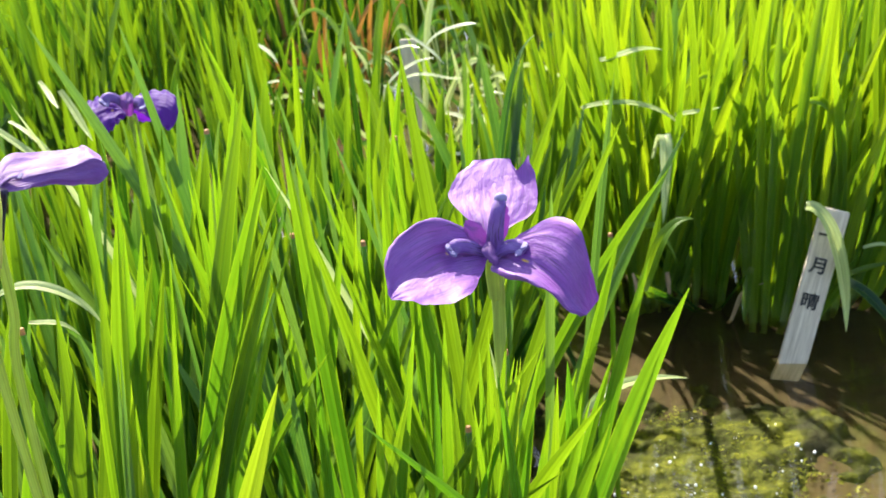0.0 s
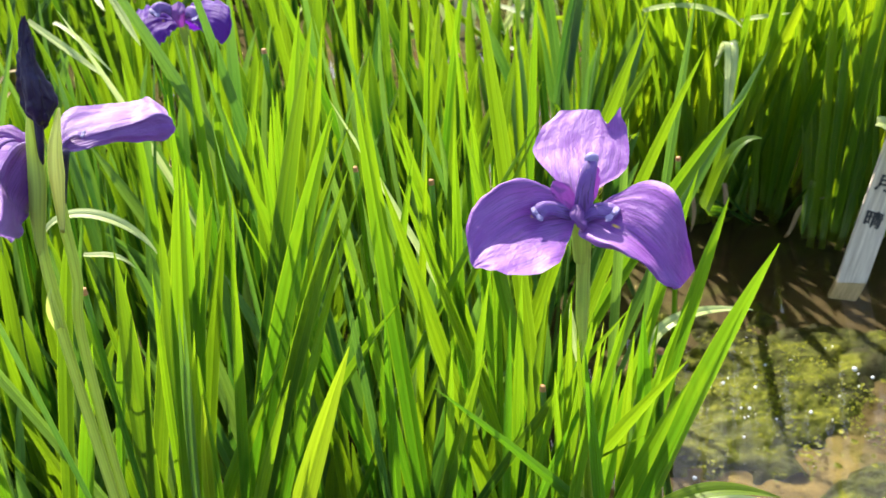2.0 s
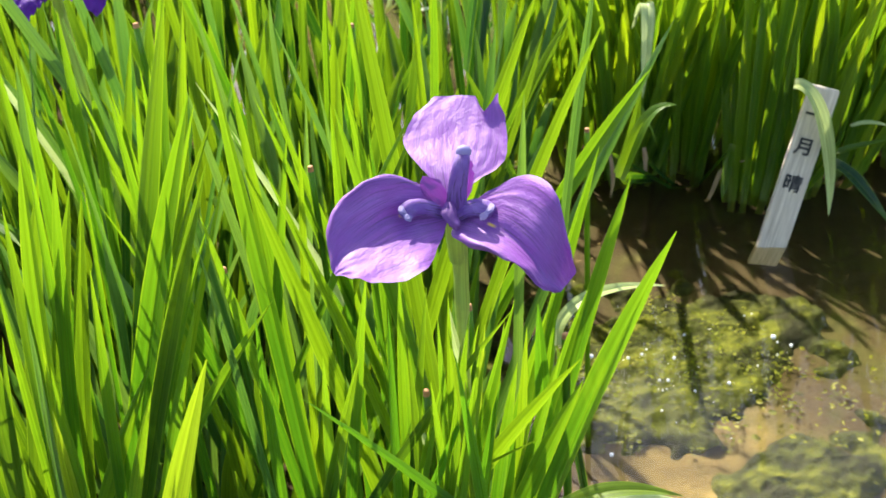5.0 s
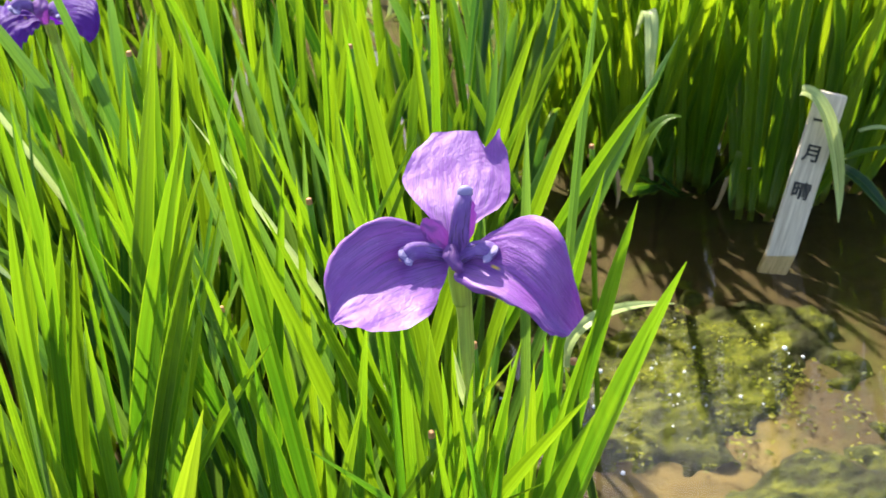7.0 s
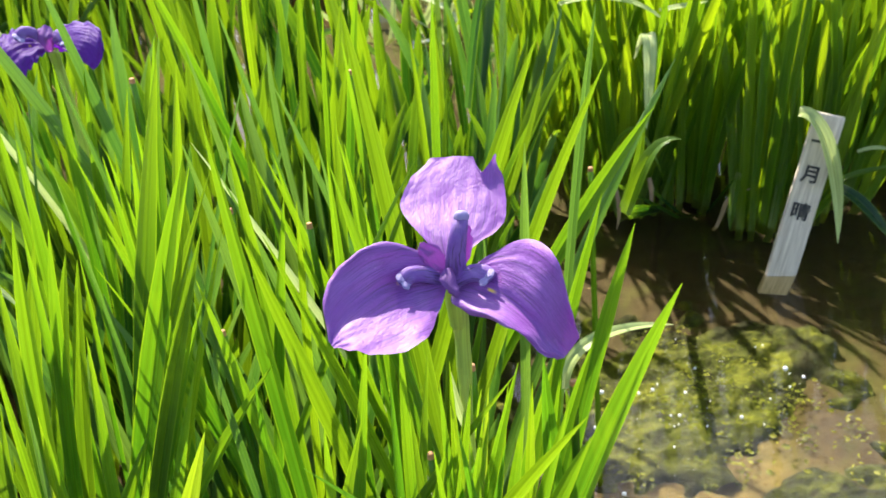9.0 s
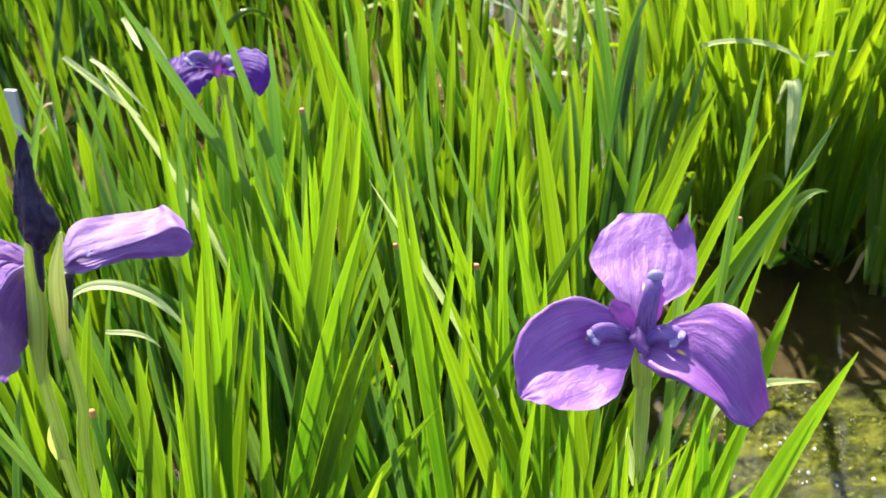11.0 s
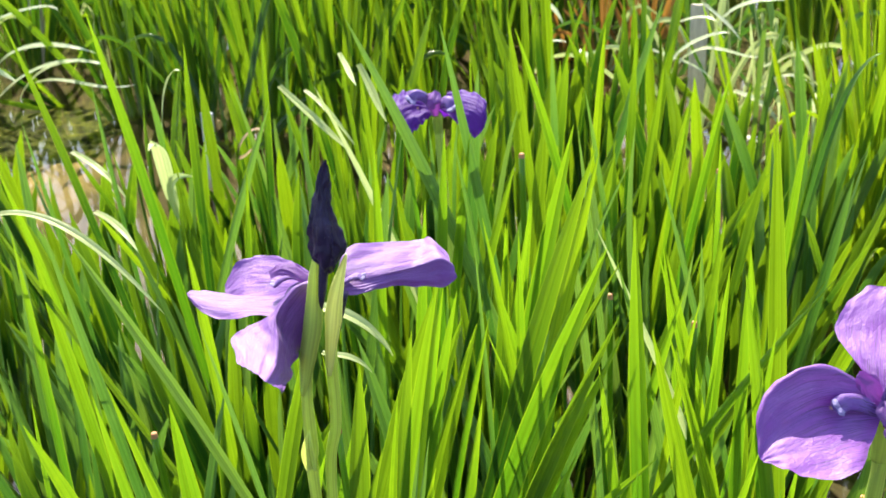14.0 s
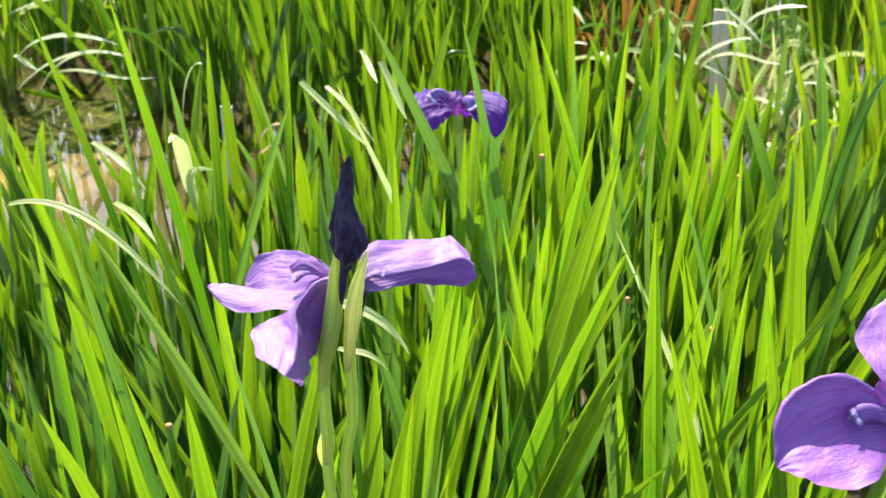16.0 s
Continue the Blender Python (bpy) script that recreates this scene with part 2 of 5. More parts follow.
def weed_material():
    """Fine submerged weed: green to olive in drifts, with little change from leaflet to leaflet."""
    n = Nodes("water_weed")
    p = n.coords("Object")
    drift = n.noise(p, 17.0, 3, 0.6, 0.4)
    rnd = n.add("NewGeometry").outputs["Random Per Island"]
    tone = n.maths("ADD", n.maths("MULTIPLY", drift, 0.85), n.maths("MULTIPLY", rnd, 0.22))
    base = n.ramp(tone, [(0.34, (0.050, 0.064, 0.007)), (0.50, (0.11, 0.14, 0.012)), (0.66, (0.22, 0.25, 0.03))])
    glow = n.ramp(tone, [(0.34, (0.08, 0.11, 0.006)), (0.50, (0.18, 0.24, 0.012)), (0.66, (0.34, 0.40, 0.03))])
    n.bsdf.inputs["Roughness"].default_value = 0.5
    n.thin(base, glow, 0.4)
    return n.mat


def weed_mat_material():
    n = Nodes("water_weed_cushion")
    p = n.coords("Object")
    drift, tuft, fine = n.noise(p, 15.0, 3, 0.6, 0.5), n.noise(p, 55.0, 4, 0.65, 0.6), n.noise(p, 240.0, 3, 0.6)
    tone = n.maths("ADD", n.maths("MULTIPLY", drift, 0.55), n.maths("ADD", n.maths("MULTIPLY", tuft, 0.33), n.maths("MULTIPLY", fine, 0.12)))
    n.link(n.ramp(tone, [(0.42, (0.008, 0.011, 0.001)), (0.49, (0.032, 0.043, 0.002)), (0.57, (0.084, 0.102, 0.004)), (0.69, (0.21, 0.23, 0.02))]), n.bsdf.inputs["Base Color"])
    n.bsdf.inputs["Roughness"].default_value = 0.8
    n.link(n.bump(n.maths("ADD", n.maths("MULTIPLY", tuft, 0.7), n.maths("MULTIPLY", fine, 0.3)), 0.8, 0.01), n.bsdf.inputs["Normal"])
    # the weed thins out to single threads towards its rim, which u counts up to
    rim = n.add("SeparateXYZ")
    n.link(n.coords("UV"), rim.inputs[0])
    thread = n.maths("ADD", n.maths("MULTIPLY", n.noise(p, 130.0, 3, 0.6, 1.0), 0.55), n.maths("MULTIPLY", tuft, 0.45))
    n.link(n.grey(n.maths("SUBTRACT", n.maths("MULTIPLY", rim.outputs[0], 0.42), thread), (-0.20, 1.0), (-0.10, 0.0)), n.bsdf.inputs["Alpha"])
    return n.mat


MUD, WATER = mud_material(), water_material()
WOOD = plain_material("weathered_wood", (0.45, 0.37, 0.28), (0.80, 0.71, 0.58), 30, 0.75, (8, 8, 0.5))
INK = plain_material("black_ink", (0.012, 0.012, 0.014), (0.03, 0.03, 0.035), 120, 0.6)
PLASTIC = plain_material("grey_plastic", (0.42, 0.44, 0.47), (0.56, 0.58, 0.61), 20, 0.4)
WEED, WEED_MAT = weed_material(), weed_mat_material()
# bright white that imitates sun glints on the water
GLINT = plain_material("bubble_film", (0.75, 0.77, 0.78), (0.86, 0.87, 0.88), 300, 0.15)
DRY = plain_material("dry_leaf", (0.26, 0.15, 0.07), (0.50, 0.36, 0.20), 60, 0.7, (1, 1, 0.2))
LEAF_TIP = leaf_material("iris_leaf_yellowing", (0.15, 0.24, 0.014), (0.13, 0.22, 0.014), (0.32, 0.46, 0.014), (0.29, 0.43, 0.014), 0.35, 0.45)
WITHERED = leaf_material("withered_leaf", (0.42, 0.20, 0.05), (0.26, 0.13, 0.04), (0.5, 0.24, 0.04), (0.4, 0.2, 0.04), 0.6, 0.35)
CREST = petal_material("style_crest", (0.34, 0.28, 0.58), (0.46, 0.40, 0.70), (0.3, 0.2, 0.6), 0.7, 0.2, False)
CUT = plain_material("dried_stub", (0.30, 0.12, 0.04), (0.55, 0.28, 0.12), 200, 0.7)


# ---- building helpers ----
def mesh_of(name, bm, material, smooth=True):
    me = bpy.data.meshes.new(name)
    bm.to_mesh(me)
    bm.free()
    me.materials.append(material)
    if smooth:
        me.shade_smooth()
    return me


def part(name, data, parent, label="", at=None):
    ob = new(name, data)
    ob.parent = parent
    if at is not None:
        ob.matrix_basis = at
    if label:
        ob["label"] = label
    return ob


def thing(name, x, y, z, label, category, group="", kind=""):
    ob = new(name)
    ob.empty_display_size = 0.02
    ob.location = (x, y, z)
    return tagged(ob, label, category, group, kind)


def bezier(a, b, c, d, t):
    s = 1 - t
    return a * s**3 + b * 3 * s * s * t + c * 3 * s * t * t + d * t**3


def sheet(bm, rows, uvs):
    """Faces over a grid of points, with u across and v along."""
    layer = bm.loops.layers.uv.verify()
    grid = [[bm.verts.new(p) for p in row] for row in rows]
    for i in range(len(grid) - 1):
        for j in range(len(grid[i]) - 1):
            face = bm.faces.new((grid[i][j], grid[i][j + 1], grid[i + 1][j + 1], grid[i + 1][j]))
            for loop, (a, b) in zip(face.loops, ((i, j), (i, j + 1), (i + 1, j + 1), (i + 1, j))):
                loop[layer].uv = uvs[a][b]
    return grid


def blade(bm, base, tip, bow, width, face, steps=12, fold=0.16, twist=0.0, taper=0.42, flop=None):
    """A sword-shaped leaf from base to tip. bow: sideways bulge of its middle; face: the way its flat side looks;
    flop: a last control point for a tip that bends over."""
    base, tip, bow, face = Vector(base), Vector(tip), Vector(bow), Vector(face).normalized()
    b1 = base.lerp(tip, 0.33) + bow * 0.7
    b2 = base.lerp(tip, 0.70) + bow if flop is None else Vector(flop)
    rows, uvs = [], []
    for i in range(steps + 1):
        t = i / steps
        t = t if i < steps else 1.0
        p = bezier(base, b1, b2, tip, t)
        way = (bezier(base, b1, b2, tip, min(1, t + 0.02)) - bezier(base, b1, b2, tip, max(0, t - 0.02))).normalized()
        f = Matrix.Rotation(twist * t, 3, way) @ face
        side = way.cross(f).normalized()
        up = side.cross(way).normalized()
        w = 0.5 * width * (0.72 + 0.28 * math.sin(min(1, t / 0.5) * math.pi / 2))
        if t > 1 - taper:
            w *= max(0.02, (1 - ((t - 1 + taper) / taper) ** 1.7)) ** 0.85
        row = []
        for s in (-1.0, -0.5, -0.09, 0.0, 0.09, 0.5, 1.0):
            rise = fold * w * abs(s) - (0.10 * w if s == 0 else 0)
            row.append(p + side * (s * w) + up * rise)
        rows.append(row)
        uvs.append([((s + 1) / 2, t) for s in (-1.0, -0.5, -0.09, 0.0, 0.09, 0.5, 1.0)])
    sheet(bm, rows, uvs)


def leaf_mesh(base, tip, bow=(0, 0, 0), width=0.02, face=(0, -1, 0.2), material=None, **more):
    bm = bmesh.new()
    blade(bm, base, tip, bow, width, face, **more)
    return mesh_of("leaf", bm, material or LEAF)


def tube(bm, points, radii, sides=10):
    rings = []
    points = [Vector(p) for p in points]
    for i, p in enumerate(points):
        way = (points[min(i + 1, len(points) - 1)] - points[max(i - 1, 0)]).normalized()
        a = way.orthogonal().normalized() if i == 0 else (a - way * a.dot(way)).normalized()
        b = way.cross(a)
        rings.append([bm.verts.new(p + (a * math.cos(k * math.tau / sides) + b * math.sin(k * math.tau / sides)) * radii[i]) for k in range(sides)])
    layer = bm.loops.layers.uv.verify()
    n = len(rings) - 1
    for i in range(n):
        for k in range(sides):
            face = bm.faces.new((rings[i][k], rings[i][(k + 1) % sides], rings[i + 1][(k + 1) % sides], rings[i + 1][k]))
            for loop, (u, v) in zip(face.loops, ((k, i), (k + 1, i), (k + 1, i + 1), (k, i + 1))):
                loop[layer].uv = (u / sides, 0.2 + 0.7 * v / n)
    bm.faces.new(rings[0][::-1])
    bm.faces.new(rings[-1])


def stem_mesh(points, radii, material=None, sides=10):
    """A smooth stalk through a few points."""
    pts = [Vector(p) for p in points]
    fine, rad = [], []
    for i in range(len(pts) - 1):
        a, b, c, d = pts[max(0, i - 1)], pts[i], pts[i + 1], pts[min(len(pts) - 1, i + 2)]
        for k in range(6):
            t = k / 6
            fine.append(0.5 * (2 * b + (c - a) * t + (2 * a - 5 * b + 4 * c - d) * t * t + (3 * b - a - 3 * c + d) * t**3))
            rad.append(radii[i] * (1 - t) + radii[i + 1] * t)
    fine.append(pts[-1])
    rad.append(radii[-1])
    bm = bmesh.new()
    tube(bm, fine, rad, sides)
    return mesh_of("stem", bm, material or STEM)


# ---- ground and water ----
def grid_plane(name, x0, y0, x1, y1, z, nx, ny, material, bumps=0.0):
    bm = bmesh.new()
    rows, uvs = [], []
    for j in range(ny + 1):
        rows.append([])
        uvs.append([])
        for i in range(nx + 1):
            x, y = x0 + (x1 - x0) * i / nx, y0 + (y1 - y0) * j / ny
            edge = max(0.0, 1 - min(x - x0, x1 - x, y - y0, y1 - y) / 1.5)
            rows[-1].append((x, y, z - 0.10 * edge * edge + bumps * noise.noise(Vector((x * 2.2, y * 2.2, 0.3))) + 0.4 * bumps * noise.noise(Vector((x * 9, y * 9, 4)))))
            uvs[-1].append((x, y))
    sheet(bm, rows, uvs)
    return new(name, mesh_of(name, bm, material))


bm = bmesh.new()
bmesh.ops.create_grid(bm, x_segments=2, y_segments=2, size=400)
far_ground = new("ground", mesh_of("ground", bm, MUD))
far_ground.location.z = -0.12
tagged(far_ground, "brown wet garden mud", "ground", kind="structure")
pond_bottom = tagged(grid_plane("pond_bottom", -6, -2, 6, 9, -0.055, 150, 140, MUD, 0.035), "brown silty pond bottom with algae", "mud", kind="structure")
bm = bmesh.new()
bmesh.ops.create_grid(bm, x_segments=2, y_segments=2, size=30)
water = tagged(new("water", mesh_of("water", bm, WATER)), "shallow clear pond water over brown mud", "water", kind="structure")
water.visible_shadow = False

# ---- iris plants: fans of sword leaves ----
rng = random.Random(11)


def fan_plant(seed, count, height, spread, drop=0.0, material=None, width=0.0215):
    """One iris fan at the origin: leaves stand in one plane, tallest in the middle, leaning out to both sides."""
    r = random.Random(seed)
    plant = thing("iris_plant", 0, 0, 0, "green iris plant with upright sword-shaped leaves", "plant", "iris plants in the bed")
    for k in range(count):
        f = (k - (count - 1) / 2) / max(1, (count - 1) / 2)
        lean = f * spread + r.uniform(-0.07, 0.07)
        tall = height * (1 - 0.22 * abs(f) ** 1.5) * r.uniform(0.50, 1.06)
        off = r.uniform(-0.16, 0.16)
        foot = (f * 0.035, r.uniform(-0.025, 0.025), -0.04)
        tip = Vector((foot[0] + tall * math.sin(lean), tall * math.sin(off), tall * math.cos(lean) * math.cos(off)))
        bow = Vector((-lean * tall * r.uniform(0.05, 0.28), r.uniform(-0.02, 0.02), 0.01))
        flop = None
        if r.random() < drop:
            out = 1 if f + r.uniform(-0.4, 0.4) > 0 else -1
            flop = tip + Vector((out * 0.06, 0, 0.05))
            tip = tip + Vector((out * r.uniform(0.12, 0.26), r.uniform(-0.06, 0.06), -r.uniform(0.10, 0.30)))
        turn = r.uniform(-0.5, 0.5)
        me = leaf_mesh(foot, tip, bow, width * r.uniform(0.8, 1.2), (math.sin(turn), -math.cos(turn), 0.05), material, fold=r.choice((-1, 1)) * r.uniform(0.2, 0.6), twist=r.uniform(-1.0, 1.0), flop=flop, steps=12 if flop is None else 18, taper=0.22 if flop is None else 0.4)
        part("leaf", me, plant)
    return plant


KINDS = [fan_plant(100 + i, rng.choice((8, 9, 10, 11)), rng.uniform(0.54, 0.70), rng.uniform(0.14, 0.32), 0.0) for i in range(14)]
BLUISH = [fan_plant(200 + i, rng.choice((7, 8, 9)), rng.uniform(0.58, 0.70), rng.uniform(0.22, 0.42), 0.0, LEAF_GREY, 0.018) for i in range(5)]
DROOPING = [fan_plant(300 + i, 7, rng.uniform(0.46, 0.56), 0.55, 0.8, LEAF_PALE if i % 2 else LEAF_GREY, 0.015) for i in range(4)]
for ob in DROOPING:
    ob["label"] = "iris plant with pale narrow leaves arching over"
for ob in BLUISH:
    ob["label"] = "bluish-green iris plant with long narrow leaves"
NARROW = [fan_plant(500 + i, 12, rng.uniform(0.58, 0.70), rng.uniform(0.2, 0.34), 0.02, LEAF_OPEN, 0.0165) for i in range(6)]
used = set()


def set_plant(pool, x, y, size=1.0, turn=None, lean=(0, 0)):
    kind = rng.choice(pool)
    turn = rng.uniform(0, 360) if turn is None else turn
    m = Matrix.Translation((x, y, 0)) @ pose(0, 0, 0, -lean[1], lean[0], 0) @ pose(0, 0, 0, 0, 0, turn)
    if kind.name not in used:
        used.add(kind.name)
        kind.matrix_basis = m @ Matrix.Diagonal((size, size, size, 1))
        return kind
    ob = copy_thing(kind, m)
    ob.scale = (size, size, size)
    return ob


def inside(x, y, corners):
    hit = False
    for (x0, y0), (x1, y1) in zip(corners, corners[1:] + corners[:1]):
        if (y0 > y) != (y1 > y) and x < (x1 - x0) * (y - y0) / (y1 - y0) + x0:
            hit = not hit
    return hit


def fill_bed(corners, step, pools, size=(0.88, 1.1), lean=(3.0, 0.0), tallness=None, spread=0.0):
    xs, ys = [c[0] for c in corners], [c[1] for c in corners]
    y, odd = min(ys), 0
    while y < max(ys):
        x = min(xs) + (step / 2 if odd else 0)
        while x < max(xs):
            px, py = x + rng.uniform(-0.42, 0.42) * step, y + rng.uniform(-0.42, 0.42) * step
            if inside(px, py, corners):
                pool = rng.choices([p for p, _ in pools], [w for _, w in pools])[0]
                turn = rng.gauss(0, 38) + rng.choice((0, 180))
                set_plant(pool, px, py, rng.uniform(*size) * (tallness(py) if tallness else 1.0), turn, (lean[0] + spread * (px - 0.0) + rng.gauss(0, 5), lean[1] + rng.gauss(0, 4)))
            x += step
        y += step * 0.87
        odd = 1 - odd


FRONT_BED = [(-1.2, 0.80), (-0.42, 0.88), (0.0, 0.86), (0.0, 1.0), (0.03, 1.4), (0.10, 1.75), (0.16, 2.0), (0.02, 1.85), (-0.10, 1.75), (-0.5, 1.75), (-0.85, 1.75), (-1.08, 1.5)]
FRONT_BACK = [(0.0, 1.8), (0.0, 2.15), (-0.14, 2.1), (-0.22, 1.8), (-0.42, 1.8), (-0.5, 2.2), (-0.95, 2.1), (-1.1, 1.75), (-0.9, 1.7)]
RIGHT_BED = [(0.24, 2.0), (0.60, 1.90), (0.95, 1.95), (1.7, 2.0), (1.7, 2.55), (0.25, 2.55)]
RIGHT_DEEP = [(0.25, 2.55), (1.9, 2.55), (2.6, 6.6), (-0.3, 6.6), (-0.3, 4.2), (0.05, 3.7), (0.22, 3.0)]
BACK_BED = [(-0.3, 3.9), (-0.2, 6.6), (-3.9, 6.6), (-3.9, 3.6), (-2.1, 3.05), (-1.35, 2.75), (-0.9, 2.8), (-0.62, 3.1), (-0.55, 3.8)]


def near_short(y):
    """Plants at the open front of the bed are shorter."""
    return 0.60 if y < 0.95 else 0.70 if y < 1.1 else 0.84 if y < 1.3 else 0.95


fill_bed(FRONT_BED, 0.12, [(KINDS, 0.72), (BLUISH, 0.28)], (0.88, 1.08), (5.0, 0.0), near_short, 11.0)
fill_bed(FRONT_BACK, 0.15, [(KINDS, 0.8), (BLUISH, 0.2)], (0.82, 1.0), (5.0, 0.0), None, 8.0)
fill_bed(RIGHT_BED, 0.13, [(NARROW, 0.95), (BLUISH, 0.03), (DROOPING, 0.02)], (0.96, 1.14))


def leaf_mass(name, label, corners, step, size, share_drooping=0.06, material=LEAF_JOINED, bare=(0, 0, 0)):
    """The beds farther off: the same leaves, joined into one mesh."""
    r = random.Random(77)
    verts, faces, uvs, base = [], [], [], 0
    pool = [[(np.array([v.co for v in c.data.vertices]), c.data) for c in k.children] for k in NARROW + BLUISH + DROOPING]
    n = len(pool)
    xs, ys = [c[0] for c in corners], [c[1] for c in corners]
    y = min(ys)
    while y < max(ys):
        x = min(xs) + r.uniform(0, step)
        while x < max(xs):
            px, py = x + r.uniform(-0.45, 0.45) * step, y + r.uniform(-0.45, 0.45) * step
            x += step
            if not inside(px, py, corners):
                continue
            k = r.randrange(n - 4) if r.random() > share_drooping else n - 1 - r.randrange(4)
            s = r.uniform(*size)
            m = np.array(Matrix.Translation((px, py, 0)) @ pose(0, 0, 0, r.gauss(0, 4), 3 + r.gauss(0, 4), r.uniform(0, 360)) @ Matrix.Scale(s, 4))
            if math.hypot(px - bare[0], py - bare[1]) < bare[2]:
                continue
            for co, data in pool[k]:
                verts.append(co @ m[:3, :3].T + m[:3, 3])
                corner = np.empty(len(data.loops), int)
                data.loops.foreach_get("vertex_index", corner)
                uv = np.empty(2 * len(data.loops))
                data.uv_layers[0].data.foreach_get("uv", uv)
                faces.append(corner.reshape(-1, 4) + base)
                uvs.append(uv)
                base += len(co)
        y += step
    me = bpy.data.meshes.new(name)
    me.from_pydata(np.concatenate(verts).tolist(), [], np.concatenate(faces).tolist())
    me.uv_layers.new(name="UVMap").data.foreach_set("uv", np.concatenate(uvs))
    me.materials.append(material)
    me.shade_smooth()
    return tagged(new(name, me), label, "leaves", kind="stuff")


leaf_mass("iris_leaves", "mass of green iris leaves in the bed beyond the channel", RIGHT_DEEP, 0.22, (0.95, 1.12), 0.03)
leaf_mass("iris_leaves", "far bed of green iris leaves with some arching over", BACK_BED, 0.18, (0.95, 1.2), 0.12, LEAF_BACK, (-2.11, 3.23, 0.17))
for x, y in ((-0.12, 3.05), (0.02, 2.78), (0.16, 2.75), (-0.02, 3.3), (0.14, 3.2), (0.05, 3.0), (-0.2, 3.5), (-0.05, 3.6), (-0.3, 3.75), (-0.42, 3.6), (-0.15, 3.85), (-2.72, 3.5), (-2.55, 3.3), (-1.95, 3.35), (-2.65, 3.25), (-2.1, 3.6)):
    set_plant(DROOPING, x, y, rng.uniform(0.9, 1.1))


for x, y in ((-0.30, 2.25), (-0.22, 2.4), (-0.32, 2.55), (-0.2, 2.65), (-0.38, 2.38), (-0.40, 1.98), (-0.36, 1.9), (-0.48, 2.12), (-0.44, 2.3), (-1.12, 1.5), (-1.2, 1.6), (-1.05, 1.62), (-1.28, 1.72), (0.10, 1.84), (0.07, 1.96), (0.11, 2.08)):
    set_plant(KINDS + BLUISH, x, y, rng.uniform(0.85, 1.0))
for x, y in ((-0.60, 0.97), (-0.72, 1.05), (-0.82, 1.15), (-0.55, 1.1), (-0.75, 1.3), (-0.9, 1.32), (-0.65, 1.22), (-0.5, 0.95)):
    set_plant(BLUISH, x, y, rng.uniform(0.72, 0.86), rng.gauss(0, 30), (rng.gauss(-4, 6), rng.gauss(0, 4)))

brown = fan_plant(400, 11, 0.42, 0.5, 0.3, WITHERED, 0.014)
brown["label"] = "withered orange-brown iris plant standing in the water"
brown.matrix_basis = pose(-0.40, 3.55, 0, 0, 4, 20)
for x, y, turn in ((-0.52, 3.7, 70), (-0.30, 3.62, -30)):
    copy_thing(brown, pose(x, y, 0, 0, 0, turn))


# more plants along the water's edge, thick enough to keep the channel in shade
r = random.Random(58)
for x, y in ((0.15, 2.14), (0.21, 2.27), (0.16, 2.40), (0.27, 2.38), (0.30, 2.16), (0.47, 2.13), (0.69, 2.12), (0.36, 2.03), (0.26, 2.07)):
    ob = copy_thing(r.choice(NARROW), Matrix.Translation((x, y, 0)) @ pose(0, 0, 0, r.gauss(0, 4), 3 + r.gauss(0, 4), r.uniform(0, 360)))
    s = r.uniform(0.80, 0.98)
    ob.scale = (s, s, s)


# ---- single leaves with a place of their own ----
def bed_plant(x, y):
    ob = thing("iris_plant", x, y, 0, "tall iris plant with broad sunlit green leaves", "plant", "iris plants in the bed")
    return ob


def sword(plant, tip, on, foot, width, material=None, turn=None):
    """One leaf of a plant: its tip, a point that it passes below the tip, and where it leaves the water."""
    tip, on, foot = Vector(tip), Vector(on), Vector((*foot, -0.04))
    b2 = tip + (on - tip).normalized() * (tip - foot).length * 0.36
    b1 = foot.lerp(b2, 0.45)
    base_at = foot.lerp(tip, 0.33)
    turn = rng.uniform(-0.3, 0.3) if turn is None else turn
    shift = plant.location
    me = leaf_mesh(foot - shift, tip - shift, (b1 - base_at) / 0.7, width * 1.08, (math.sin(turn), -math.cos(turn), 0.35), material, fold=rng.choice((-1, 1)) * rng.uniform(0.28, 0.6), twist=rng.uniform(-0.6, 0.6), flop=b2 - shift, steps=22, taper=0.2)
    return part("leaf", me, plant)

# ---- iris in flower ----
def spline(points, t):
    """A smooth curve through points, t from 0 to 1."""
    n = len(points) - 1
    i = min(int(t * n), n - 1)
    f = t * n - i
    p = [points[max(0, min(n, i + k))] for k in (-1, 0, 1, 2)]
    return 0.5 * (2 * p[1] + (p[2] - p[0]) * f + (2 * p[0] - 5 * p[1] + 4 * p[2] - p[3]) * f * f + (3 * p[1] - p[0] - 3 * p[2] + p[3]) * f**3)


